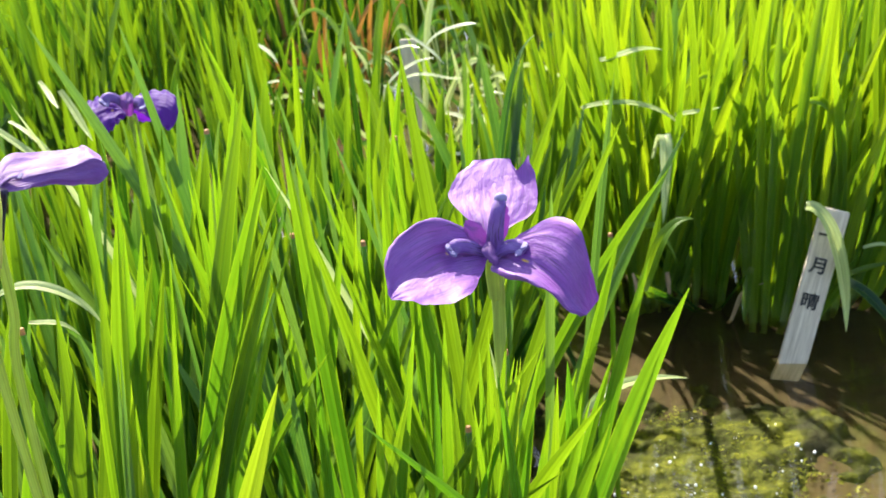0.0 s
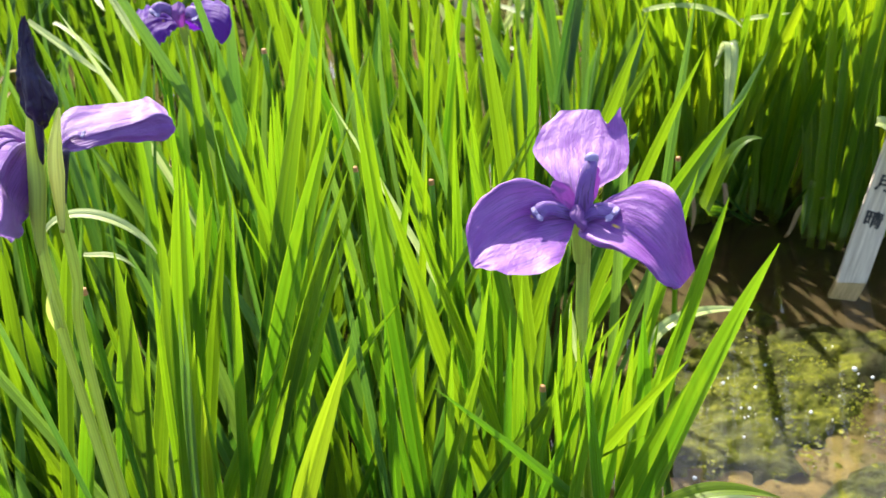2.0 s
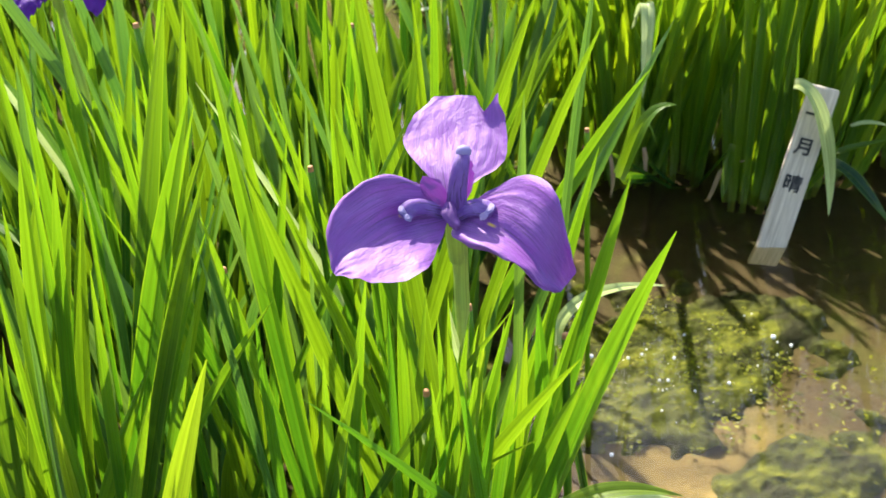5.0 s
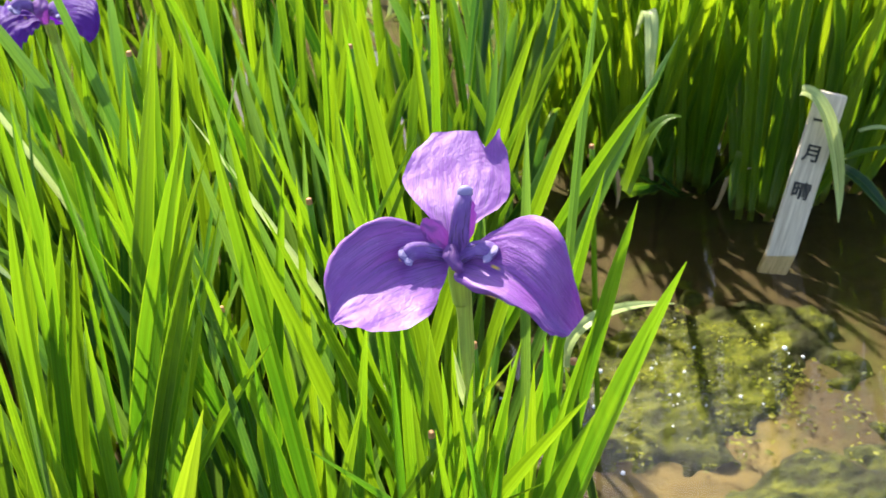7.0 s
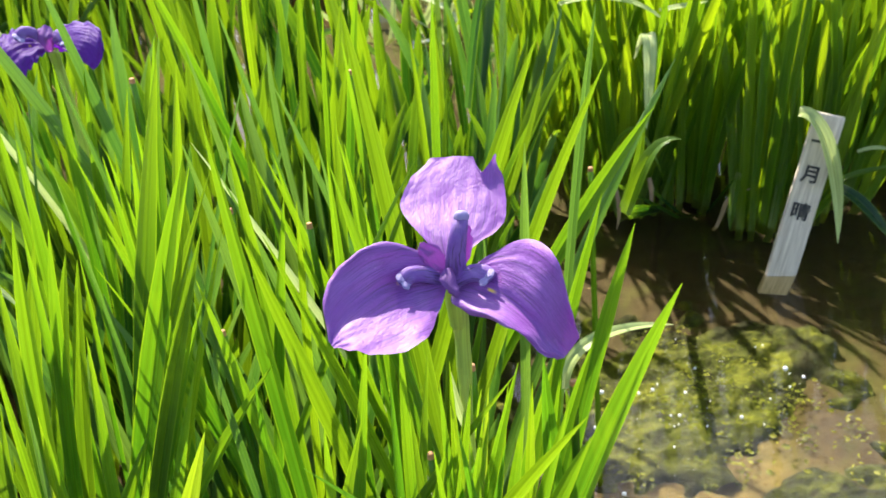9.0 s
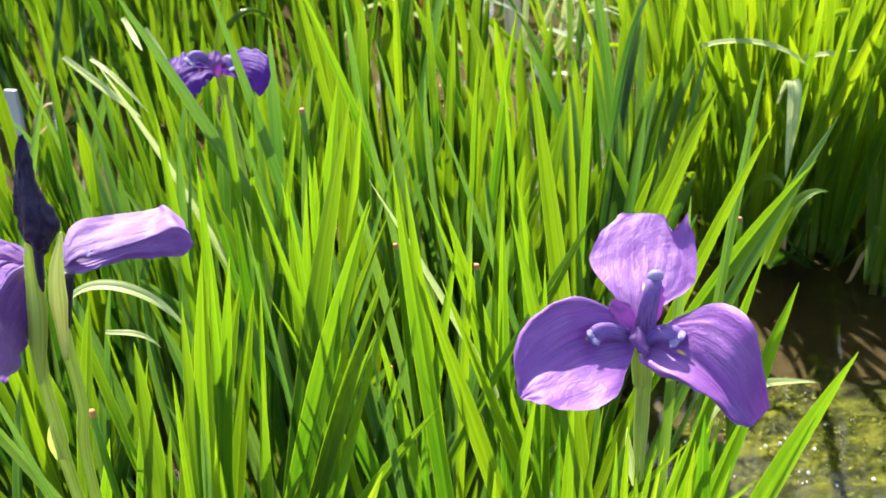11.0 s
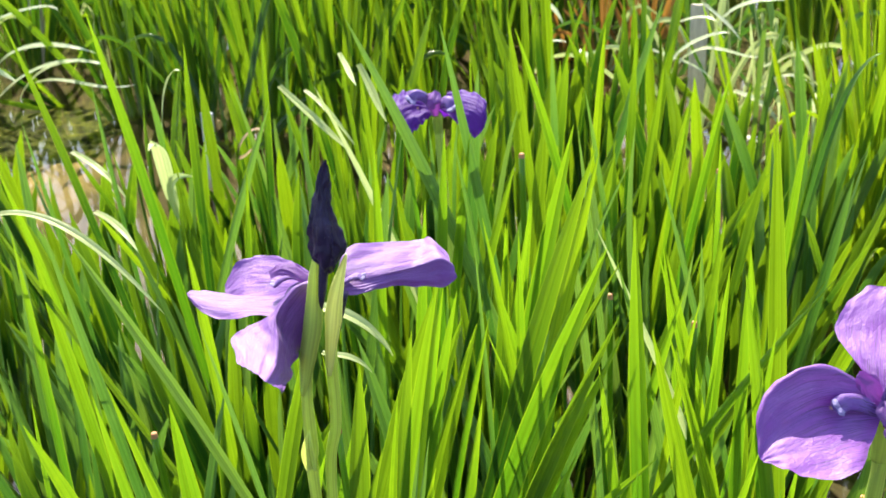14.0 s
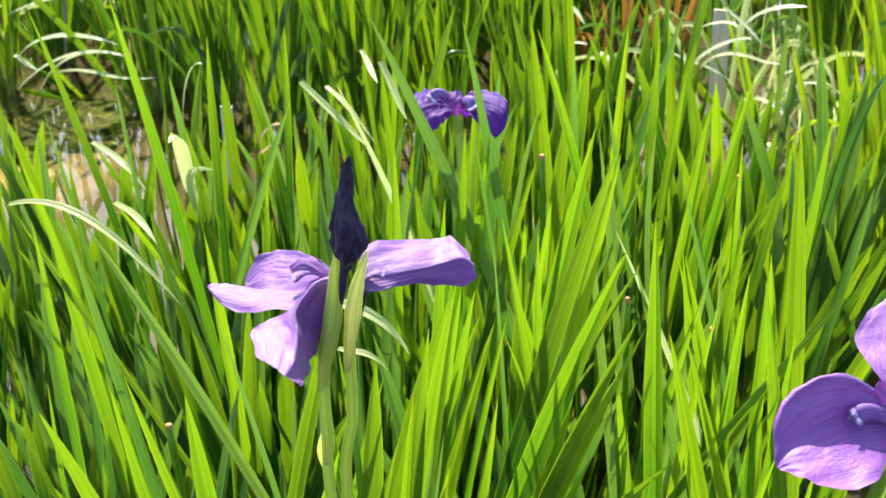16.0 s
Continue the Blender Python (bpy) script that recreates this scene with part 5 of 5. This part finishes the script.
sword(plant, (-0.008, 0.800, 0.693), (-0.010, 0.820, 0.651), (-0.034, 1.064), 0.0066, LEAF_SUNLIT)
sword(plant, (0.027, 0.880, 0.688), (-0.001, 0.900, 0.624), (-0.214, 1.052), 0.0072)
sword(plant, (-0.074, 0.800, 0.685), (-0.055, 0.820, 0.601), (0.050, 0.930), 0.0081, LEAF_SUNLIT)
sword(plant, (-0.245, 0.760, 0.646), (-0.257, 0.780, 0.590), (-0.356, 0.945), 0.0060, LEAF_SUNLIT)
sword(plant, (-0.140, 0.800, 0.673), (-0.160, 0.820, 0.576), (-0.251, 0.911), 0.0082, LEAF_SUNLIT)
sword(plant, (-0.116, 0.780, 0.670), (-0.110, 0.800, 0.587), (-0.077, 0.909), 0.0080, LEAF_SUNLIT)


# ---- water weed, floating bits and dry leaves ----
def weed_patch(name, label, cx, cy, rx, ry, count, seed, turn=0.0, coarse=1.0):
    """Submerged weed: sprigs of small leaflets that reach just up to the water's surface."""
    r = random.Random(seed)
    verts, faces, uvs = [], [], []
    for _ in range(count):
        a, d = r.uniform(0, math.tau), math.sqrt(r.random())
        x, y = rx * d * math.cos(a), ry * d * math.sin(a)
        x, y = x * math.cos(turn) - y * math.sin(turn), x * math.sin(turn) + y * math.cos(turn)
        edge = noise.noise(Vector((x * 11 + seed, y * 11, 0.5))) + 0.5 * noise.noise(Vector((x * 30, y * 30 + seed, 2.5)))
        if 0.8 * d + 1.1 * edge > 0.62:
            continue
        top = 0.004 * r.random() - 0.003 - 0.030 * r.random() ** 1.5 - 0.012 * d
        root = Vector((cx + x, cy + y, top))
        way = Vector((r.gauss(0, 1), r.gauss(0, 1), r.uniform(-0.2, 0.3))).normalized()
        long = coarse * r.uniform(0.005, 0.013)
        side = way.cross(Vector((r.gauss(0, 0.45), r.gauss(0, 0.45), 1))).normalized() * long * r.uniform(0.15, 0.4)
        lift = side.cross(way).normalized() * long * 0.15
        n = len(verts)
        verts += [root, root + way * long * 0.5 - side + lift, root + way * long, root + way * long * 0.5 + side + lift]
        faces.append((n, n + 1, n + 2, n + 3))
        uvs += [0.5, 0.2, 0.0, 0.5, 0.5, 0.9, 1.0, 0.5]
    me = bpy.data.meshes.new(name)
    me.from_pydata(verts, [], faces)
    me.uv_layers.new(name="UVMap").data.foreach_set("uv", uvs)
    me.materials.append(WEED)
    return tagged(new(name, me), label, "water weed", kind="stuff")


def weed_mat(name, label, cx, cy, rx, ry, seed, turn=0.0, n=150):
    """A soft cushion of fine weed, lumpy on top, that sinks to the mud at its ragged edge."""
    bm = bmesh.new()
    rows, uvs = [], []
    for j in range(n + 1):
        rows.append([])
        uvs.append([])
        for i in range(n + 1):
            u, v = 2 * i / n - 1, 2 * j / n - 1
            x, y = rx * u, ry * v
            x, y = cx + x * math.cos(turn) - y * math.sin(turn), cy + x * math.sin(turn) + y * math.cos(turn)
            d = math.hypot(u, v) + 0.45 * noise.noise(Vector((x * 8 + seed, y * 8, 0.7))) + 0.45 * noise.noise(Vector((x * 22, y * 22 + seed, 1.9)))
            sink = min(1.0, max(0.0, (d - 0.45) / 0.5))
            lumps = 0.010 * noise.noise(Vector((x * 26 + seed, y * 26, 3.1))) + 0.006 * noise.noise(Vector((x * 70, y * 70 + seed, 5.2))) + 0.003 * noise.noise(Vector((x * 190, y * 190, 7.7)))
            rows[-1].append((x, y, -0.014 + lumps - 0.05 * sink * sink))
            uvs[-1].append((d, 0.0))
    sheet(bm, rows, uvs)
    return tagged(new(name, mesh_of(name, bm, WEED_MAT)), label, "water weed", kind="stuff")


weed_mat("water_weed", "soft green cushion of water weed just under the surface", 0.315, 1.50, 0.27, 0.21, 3, 0.2)
weed_patch("water_weed", "bright green weed at the water's surface with wet sparkles", 0.335, 1.47, 0.22, 0.18, 2600, 3, 0.2, 0.8)
weed_mat("water_weed", "yellowish drift of fine weed lying on pale silt", 0.45, 1.22, 0.17, 0.10, 6, 0.3, 90)
weed_patch("water_weed", "thin brownish weed in the channel", 0.62, 1.35, 0.22, 0.16, 300, 8)
weed_mat("water_weed", "olive weed on the pond bottom beyond the bed", -1.98, 2.88, 0.32, 0.26, 9, 0.0, 110)
weed_patch("water_weed", "olive weed between the beds", -0.45, 2.6, 0.30, 0.5, 2500, 10)

# white beads added on the weed in place of the sun's glints
bm = bmesh.new()
r = random.Random(41)
for _ in range(70):
    x, y = r.gauss(0.31, 0.10), r.gauss(1.44, 0.08)
    size = 0.0006 + 0.0036 * r.random() ** 3.5
    bmesh.ops.create_icosphere(bm, subdivisions=1, radius=size, matrix=Matrix.Translation((x, y, size * 0.4)))
tagged(new("bubbles", mesh_of("bubbles", bm, GLINT)), "tiny white beads standing in for sun glints on the water weed", "bubbles", kind="stuff")


# ---- leaves that bow over, and stems cut off ----
def arch(plant, p0, p1, p2, p3, width, material, rooted=True, face=(0, -0.4, 1)):
    """A leaf through four points, the last its tip."""
    p0, p1, p2, p3 = [Vector(p) - plant.location for p in (p0, p1, p2, p3)]
    b1 = (p0 * -5 + p1 * 18 - p2 * 9 + p3 * 2) / 6
    b2 = (p0 * 2 - p1 * 9 + p2 * 18 - p3 * 5) / 6
    me = leaf_mesh(p0, p3, (b1 - p0.lerp(p3, 0.33)) / 0.7, width, face, material, flop=b2, steps=22, fold=0.22, taper=0.55)
    part("leaf", me, plant)
    if rooted and p0.z > 0.05:
        part("leaf_base", leaf_mesh((0, 0, -0.04), p0, (0, 0, 0), width * 0.8, (0.6, -1, 0.2), LEAF, steps=10, taper=0.02), plant)


def cut_stem(x, y, z, radius):
    ob = thing("cut_stem", x, y + 0.02, 0, "green flower stem cut short with a dried orange end", "stem", "cut flower stems")
    part("stalk", stem_mesh([(0, 0, -0.04), (0, -0.012, z * 0.6), (0, -0.02, z - 0.004)], [radius * 1.2, radius * 1.1, radius], LEAF_SUNLIT), ob)
    part("end", stem_mesh([(0, -0.02, z - 0.004), (0, -0.02, z)], [radius * 1.02, radius * 0.85], CUT), ob, "dried orange cut end")


plant = thing("iris_plant", 0.180, 1.120, 0, "iris plant with a pale leaf arching over the water", "plant", "iris plants in the bed")
arch(plant, (0.137, 1.140, 0.282), (0.155, 1.160, 0.314), (0.200, 1.180, 0.322), (0.263, 1.200, 0.308), 0.0143, LEAF_PALE)
plant = thing("iris_plant", 0.575, 1.870, 0, "iris plant with drooping leaves beside the wooden stake", "plant", "iris plants in the bed")
arch(plant, (0.564, 1.765, 0.277), (0.594, 1.755, 0.252), (0.620, 1.750, 0.171), (0.630, 1.740, 0.056), 0.0306, LEAF_PALE, False)
arch(plant, (0.659, 1.840, 0.101), (0.686, 1.820, 0.085), (0.714, 1.800, 0.054), (0.755, 1.780, -0.003), 0.0254, LEAF)
arch(plant, (0.659, 1.860, 0.099), (0.688, 1.860, 0.109), (0.719, 1.860, 0.116), (0.760, 1.860, 0.122), 0.0118, LEAF)
arch(plant, (0.693, 1.860, 0.152), (0.715, 1.860, 0.156), (0.738, 1.860, 0.153), (0.767, 1.860, 0.142), 0.0088, LEAF_PALE)
plant = thing("iris_plant", 0.460, 2.000, 0, "iris plant with a bent dry leaf at the waterline", "plant", "iris plants in the bed")
arch(plant, (0.475, 1.920, -0.011), (0.492, 1.920, 0.033), (0.505, 1.920, 0.057), (0.548, 1.920, 0.072), 0.0080, DRY)
arch(plant, (0.512, 1.900, 0.114), (0.506, 1.900, 0.081), (0.499, 1.890, 0.049), (0.494, 1.880, 0.014), 0.0148, LEAF)
arch(plant, (0.293, 1.850, 0.144), (0.299, 1.850, 0.118), (0.301, 1.850, 0.086), (0.296, 1.850, 0.054), 0.0075, DRY)
arch(plant, (0.375, 1.950, 0.068), (0.370, 1.950, 0.091), (0.373, 1.950, 0.057), (0.372, 1.950, 0.024), 0.0079, DRY)
plant = thing("iris_plant", 0.420, 2.080, 0, "iris plant with pale leaf tips bent down", "plant", "iris plants in the bed")
arch(plant, (0.350, 1.950, 0.319), (0.361, 1.900, 0.372), (0.357, 1.870, 0.321), (0.348, 1.850, 0.234), 0.0219, LEAF_PALE)
arch(plant, (0.233, 2.000, 0.403), (0.288, 2.000, 0.409), (0.350, 1.980, 0.401), (0.400, 1.950, 0.368), 0.0132, LEAF_PALE)
arch(plant, (0.397, 2.000, 0.375), (0.417, 2.000, 0.378), (0.447, 2.000, 0.380), (0.478, 2.000, 0.383), 0.0113, LEAF_PALE)
arch(plant, (0.268, 2.000, 0.487), (0.301, 2.000, 0.493), (0.335, 2.000, 0.500), (0.376, 2.000, 0.496), 0.0141, LEAF_PALE)
arch(plant, (0.259, 1.500, 0.281), (0.275, 1.500, 0.329), (0.297, 1.500, 0.371), (0.331, 1.500, 0.382), 0.0199, LEAF)
arch(plant, (0.262, 1.550, 0.262), (0.280, 1.550, 0.312), (0.287, 1.550, 0.344), (0.295, 1.550, 0.392), 0.0138, LEAF)
plant = thing("iris_plant", -0.350, 1.000, 0, "iris plant with a pale leaf bowed over behind the flowers", "plant", "iris plants in the bed")
arch(plant, (-0.401, 0.950, 0.586), (-0.369, 0.950, 0.601), (-0.333, 0.950, 0.589), (-0.308, 0.950, 0.558), 0.0105, LEAF_PALE)
arch(plant, (-0.351, 0.900, 0.588), (-0.337, 0.900, 0.587), (-0.323, 0.900, 0.584), (-0.310, 0.900, 0.572), 0.0055, LEAF_PALE)
arch(plant, (-0.667, 0.950, 0.671), (-0.611, 0.950, 0.672), (-0.555, 0.940, 0.646), (-0.502, 0.930, 0.596), 0.0072, LEAF_PALE)
plant = thing("iris_plant", -0.900, 1.550, 0, "iris plant with folded pale leaves", "plant", "iris plants in the bed")
arch(plant, (-0.789, 1.500, 0.444), (-0.782, 1.480, 0.497), (-0.770, 1.450, 0.543), (-0.763, 1.410, 0.551), 0.0230, LEAF_PALE, face=(0.15, -1, 0.25))
arch(plant, (-0.767, 1.500, 0.368), (-0.771, 1.480, 0.430), (-0.765, 1.460, 0.483), (-0.721, 1.440, 0.505), 0.0190, LEAF_PALE, face=(-0.2, -1, 0.35))
arch(plant, (-0.751, 1.700, 0.442), (-0.776, 1.700, 0.432), (-0.757, 1.700, 0.465), (-0.724, 1.700, 0.470), 0.0089, DRY)
plant = thing("iris_plant", 0.085, 0.780, 0, "iris plant with leaves bowed low over the water's edge", "plant", "iris plants in the bed")
arch(plant, (0.079, 0.750, 0.412), (0.117, 0.750, 0.436), (0.150, 0.750, 0.442), (0.189, 0.750, 0.432), 0.0130, LEAF_TIP)
arch(plant, (0.085, 0.770, 0.394), (0.124, 0.770, 0.409), (0.163, 0.770, 0.413), (0.203, 0.770, 0.402), 0.0100, LEAF_PALE)
cut_stem(-0.060, 0.900, 0.637, 0.0023)
cut_stem(-0.1155, 0.812, 0.610, 0.0020)
cut_stem(0.048, 0.760, 0.601, 0.0023)
cut_stem(0.017, 0.730, 0.558, 0.0023)
cut_stem(0.133, 1.000, 0.398, 0.0038)
cut_stem(-0.241, 0.640, 0.706, 0.0019)
cut_stem(-0.485, 0.850, 0.531, 0.0031)
cut_stem(-0.126, 0.950, 0.629, 0.0022)
cut_stem(-0.220, 1.100, 0.685, 0.0027)
cut_stem(-0.210, 0.970, 0.573, 0.0019)
cut_stem(0.191, 1.300, 0.456, 0.0031)
cut_stem(-0.049, 1.250, 0.615, 0.0026)

# pale leaves arching over at the back, the whitest with sheen painted in
plant = thing("iris_plant", -2.000, 3.150, 0, "iris plant with long pale leaves arching over the water", "plant", "iris plants in the bed")
arch(plant, (-2.090, 2.980, 0.161), (-1.988, 2.960, 0.220), (-1.861, 2.940, 0.240), (-1.728, 2.920, 0.224), 0.0213, LEAF_SHEEN)
arch(plant, (-2.115, 2.980, 0.061), (-2.038, 2.960, 0.116), (-1.898, 2.940, 0.182), (-1.715, 2.920, 0.197), 0.0192, LEAF_SHEEN)
arch(plant, (-2.036, 2.980, 0.068), (-1.942, 2.960, 0.152), (-1.823, 2.940, 0.194), (-1.694, 2.920, 0.186), 0.0189, LEAF_SHEEN)
arch(plant, (-1.974, 2.980, 0.117), (-1.860, 2.960, 0.131), (-1.753, 2.940, 0.123), (-1.621, 2.920, 0.136), 0.0117, LEAF_SHEEN)
arch(plant, (-2.101, 2.980, 0.166), (-2.065, 2.960, 0.153), (-2.031, 2.940, 0.146), (-1.994, 2.920, 0.141), 0.0144, LEAF_SHEEN)
arch(plant, (-2.098, 2.980, 0.280), (-2.001, 2.960, 0.319), (-1.885, 2.940, 0.347), (-1.815, 2.920, 0.342), 0.0141, LEAF_SHEEN)
plant = thing("iris_plant", -0.850, 1.750, 0, "iris plant with a leaf bowed over", "plant", "iris plants in the bed")
arch(plant, (-0.886, 1.680, 0.475), (-0.861, 1.660, 0.545), (-0.833, 1.640, 0.582), (-0.809, 1.620, 0.591), 0.0090, LEAF_SHEEN)
arch(plant, (-0.952, 1.530, 0.498), (-0.913, 1.510, 0.491), (-0.878, 1.490, 0.479), (-0.843, 1.470, 0.456), 0.0092, LEAF_PALE)
arch(plant, (-0.741, 1.230, 0.547), (-0.710, 1.210, 0.546), (-0.684, 1.190, 0.541), (-0.660, 1.170, 0.529), 0.0082, LEAF_PALE)
plant = thing("iris_plant", -0.500, 1.600, 0, "iris plant with pale bent leaves near the violet flower", "plant", "iris plants in the bed")
arch(plant, (-0.534, 1.530, 0.647), (-0.519, 1.510, 0.636), (-0.507, 1.490, 0.629), (-0.494, 1.470, 0.623), 0.0076, LEAF_PALE)
arch(plant, (-0.509, 1.530, 0.632), (-0.490, 1.510, 0.610), (-0.475, 1.490, 0.593), (-0.459, 1.470, 0.576), 0.0101, LEAF_PALE)
arch(plant, (-0.622, 1.530, 0.601), (-0.583, 1.510, 0.577), (-0.546, 1.490, 0.555), (-0.514, 1.470, 0.537), 0.0104, LEAF_PALE)
arch(plant, (-0.587, 1.530, 0.596), (-0.559, 1.510, 0.585), (-0.533, 1.490, 0.569), (-0.503, 1.470, 0.543), 0.0067, LEAF_PALE)
plant = thing("iris_plant", 0.000, 3.000, 0, "iris plant with many arching leaves, white sheen painted into their colour", "plant", "iris plants in the bed")
arch(plant, (-0.070, 2.830, 0.330), (-0.021, 2.810, 0.381), (0.036, 2.790, 0.399), (0.069, 2.770, 0.404), 0.0148, LEAF_SHEEN)
arch(plant, (-0.181, 2.830, 0.217), (-0.146, 2.810, 0.280), (-0.086, 2.790, 0.318), (-0.043, 2.770, 0.329), 0.0149, LEAF_SHEEN)
arch(plant, (-0.241, 2.830, 0.282), (-0.172, 2.810, 0.261), (-0.117, 2.790, 0.245), (-0.072, 2.770, 0.215), 0.0084, LEAF_SHEEN)
arch(plant, (-0.172, 2.830, 0.217), (-0.102, 2.810, 0.281), (-0.032, 2.790, 0.278), (0.028, 2.770, 0.276), 0.0112, LEAF_SHEEN)
arch(plant, (-0.027, 2.830, 0.173), (0.018, 2.810, 0.162), (0.054, 2.790, 0.141), (0.077, 2.770, 0.111), 0.0161, LEAF_SHEEN)
arch(plant, (0.031, 2.830, 0.231), (0.054, 2.810, 0.247), (0.069, 2.790, 0.260), (0.083, 2.770, 0.273), 0.0131, LEAF_SHEEN)
arch(plant, (-0.038, 2.830, 0.056), (-0.008, 2.810, 0.068), (0.015, 2.790, 0.072), (0.037, 2.770, 0.067), 0.0134, LEAF_SHEEN)
arch(plant, (0.018, 2.830, 0.164), (0.050, 2.810, 0.200), (0.091, 2.790, 0.226), (0.151, 2.770, 0.206), 0.0094, LEAF_SHEEN)
arch(plant, (-0.008, 2.830, -0.084), (0.012, 2.810, -0.024), (0.045, 2.790, 0.015), (0.076, 2.770, 0.073), 0.0145, LEAF_SHEEN)
arch(plant, (-0.158, 2.830, 0.338), (-0.121, 2.810, 0.354), (-0.094, 2.790, 0.359), (-0.070, 2.770, 0.355), 0.0093, LEAF_SHEEN)
arch(plant, (-0.107, 2.830, 0.384), (-0.070, 2.810, 0.358), (-0.042, 2.790, 0.337), (-0.017, 2.770, 0.311), 0.0093, LEAF_SHEEN)
arch(plant, (-0.005, 2.830, 0.096), (-0.031, 2.810, 0.123), (-0.048, 2.790, 0.150), (-0.061, 2.770, 0.182), 0.0114, LEAF_SHEEN)
plant = thing("iris_plant", -0.420, 2.900, 0, "iris plant with pale leaf ends over the channel", "plant", "iris plants in the bed")
arch(plant, (-0.403, 2.880, 0.256), (-0.381, 2.860, 0.252), (-0.363, 2.840, 0.251), (-0.344, 2.820, 0.250), 0.0115, LEAF_SHEEN)
arch(plant, (-0.503, 2.880, 0.254), (-0.473, 2.860, 0.277), (-0.447, 2.840, 0.289), (-0.418, 2.820, 0.292), 0.0115, LEAF_SHEEN)
arch(plant, (-0.487, 2.880, 0.379), (-0.461, 2.860, 0.368), (-0.443, 2.840, 0.356), (-0.427, 2.820, 0.339), 0.0114, LEAF_SHEEN)
plant = thing("iris_plant", 0.200, 1.750, 0, "iris plant with a long bluish leaf leaning over", "plant", "iris plants in the bed")
arch(plant, (0.066, 1.630, 0.397), (0.081, 1.610, 0.495), (0.103, 1.590, 0.590), (0.134, 1.570, 0.641), 0.0137, LEAF_GREY)
plant = bed_plant(-0.75, 1.4)
sword(plant, (-0.633, 1.300, 0.726), (-0.659, 1.330, 0.525), (-0.708, 1.387), 0.0117, LEAF)
sword(plant, (-0.625, 1.500, 0.680), (-0.650, 1.530, 0.537), (-0.720, 1.614), 0.0112, LEAF)
sword(plant, (-0.819, 1.400, 0.646), (-0.831, 1.430, 0.530), (-0.872, 1.534), 0.0123, LEAF_GREY)
sword(plant, (-0.486, 1.100, 0.663), (-0.508, 1.130, 0.592), (-0.650, 1.324), 0.0075, LEAF)
sword(plant, (-0.789, 1.200, 0.666), (-0.794, 1.230, 0.532), (-0.809, 1.319), 0.0054, LEAF_GREY)
sword(plant, (-0.724, 1.600, 0.585), (-0.707, 1.630, 0.445), (-0.667, 1.700), 0.0079, LEAF_GREY)
sword(plant, (-0.758, 1.100, 0.648), (-0.767, 1.130, 0.578), (-0.825, 1.322), 0.0101, LEAF_SUNLIT)
sword(plant, (-0.854, 1.600, 0.579), (-0.862, 1.630, 0.494), (-0.898, 1.763), 0.0116, LEAF_GREY)
plant = bed_plant(-0.3, 1.6)
sword(plant, (-0.278, 1.400, 0.716), (-0.252, 1.430, 0.601), (-0.148, 1.549), 0.0106, LEAF_SUNLIT)
sword(plant, (-0.306, 1.500, 0.707), (-0.291, 1.530, 0.522), (-0.260, 1.592), 0.0105, LEAF)
sword(plant, (-0.198, 1.600, 0.668), (-0.211, 1.630, 0.543), (-0.254, 1.728), 0.0102, LEAF_SUNLIT)
sword(plant, (-0.132, 1.700, 0.673), (-0.194, 1.730, 0.480), (-0.305, 1.784), 0.0129, LEAF_GREY)
sword(plant, (-0.268, 1.600, 0.641), (-0.271, 1.630, 0.541), (-0.283, 1.754), 0.0092, LEAF_GREY)
sword(plant, (-0.118, 1.500, 0.643), (-0.136, 1.530, 0.518), (-0.192, 1.623), 0.0105, LEAF)
sword(plant, (-0.084, 1.400, 0.630), (-0.097, 1.430, 0.529), (-0.149, 1.550), 0.0089, LEAF_SUNLIT)
sword(plant, (-0.040, 1.400, 0.671), (-0.070, 1.430, 0.520), (-0.147, 1.507), 0.0097, LEAF_SUNLIT)
sword(plant, (-0.048, 1.200, 0.669), (-0.047, 1.230, 0.571), (-0.043, 1.364), 0.0068, LEAF_SUNLIT)
sword(plant, (-0.196, 1.000, 0.684), (-0.206, 1.030, 0.624), (-0.287, 1.274), 0.0070, LEAF_SUNLIT)
sword(plant, (-0.207, 0.950, 0.686), (-0.214, 0.980, 0.644), (-0.298, 1.342), 0.0060, LEAF_SUNLIT)
sword(plant, (-0.159, 1.600, 0.653), (-0.168, 1.630, 0.489), (-0.188, 1.696), 0.0102, LEAF)
sword(plant, (-0.200, 1.400, 0.645), (-0.192, 1.430, 0.564), (-0.149, 1.591), 0.0062, LEAF_GREY)
sword(plant, (0.038, 1.300, 0.668), (0.027, 1.330, 0.530), (-0.005, 1.416), 0.0098, LEAF_SUNLIT)
sword(plant, (0.011, 1.300, 0.634), (0.011, 1.330, 0.529), (0.011, 1.445), 0.0091, LEAF)
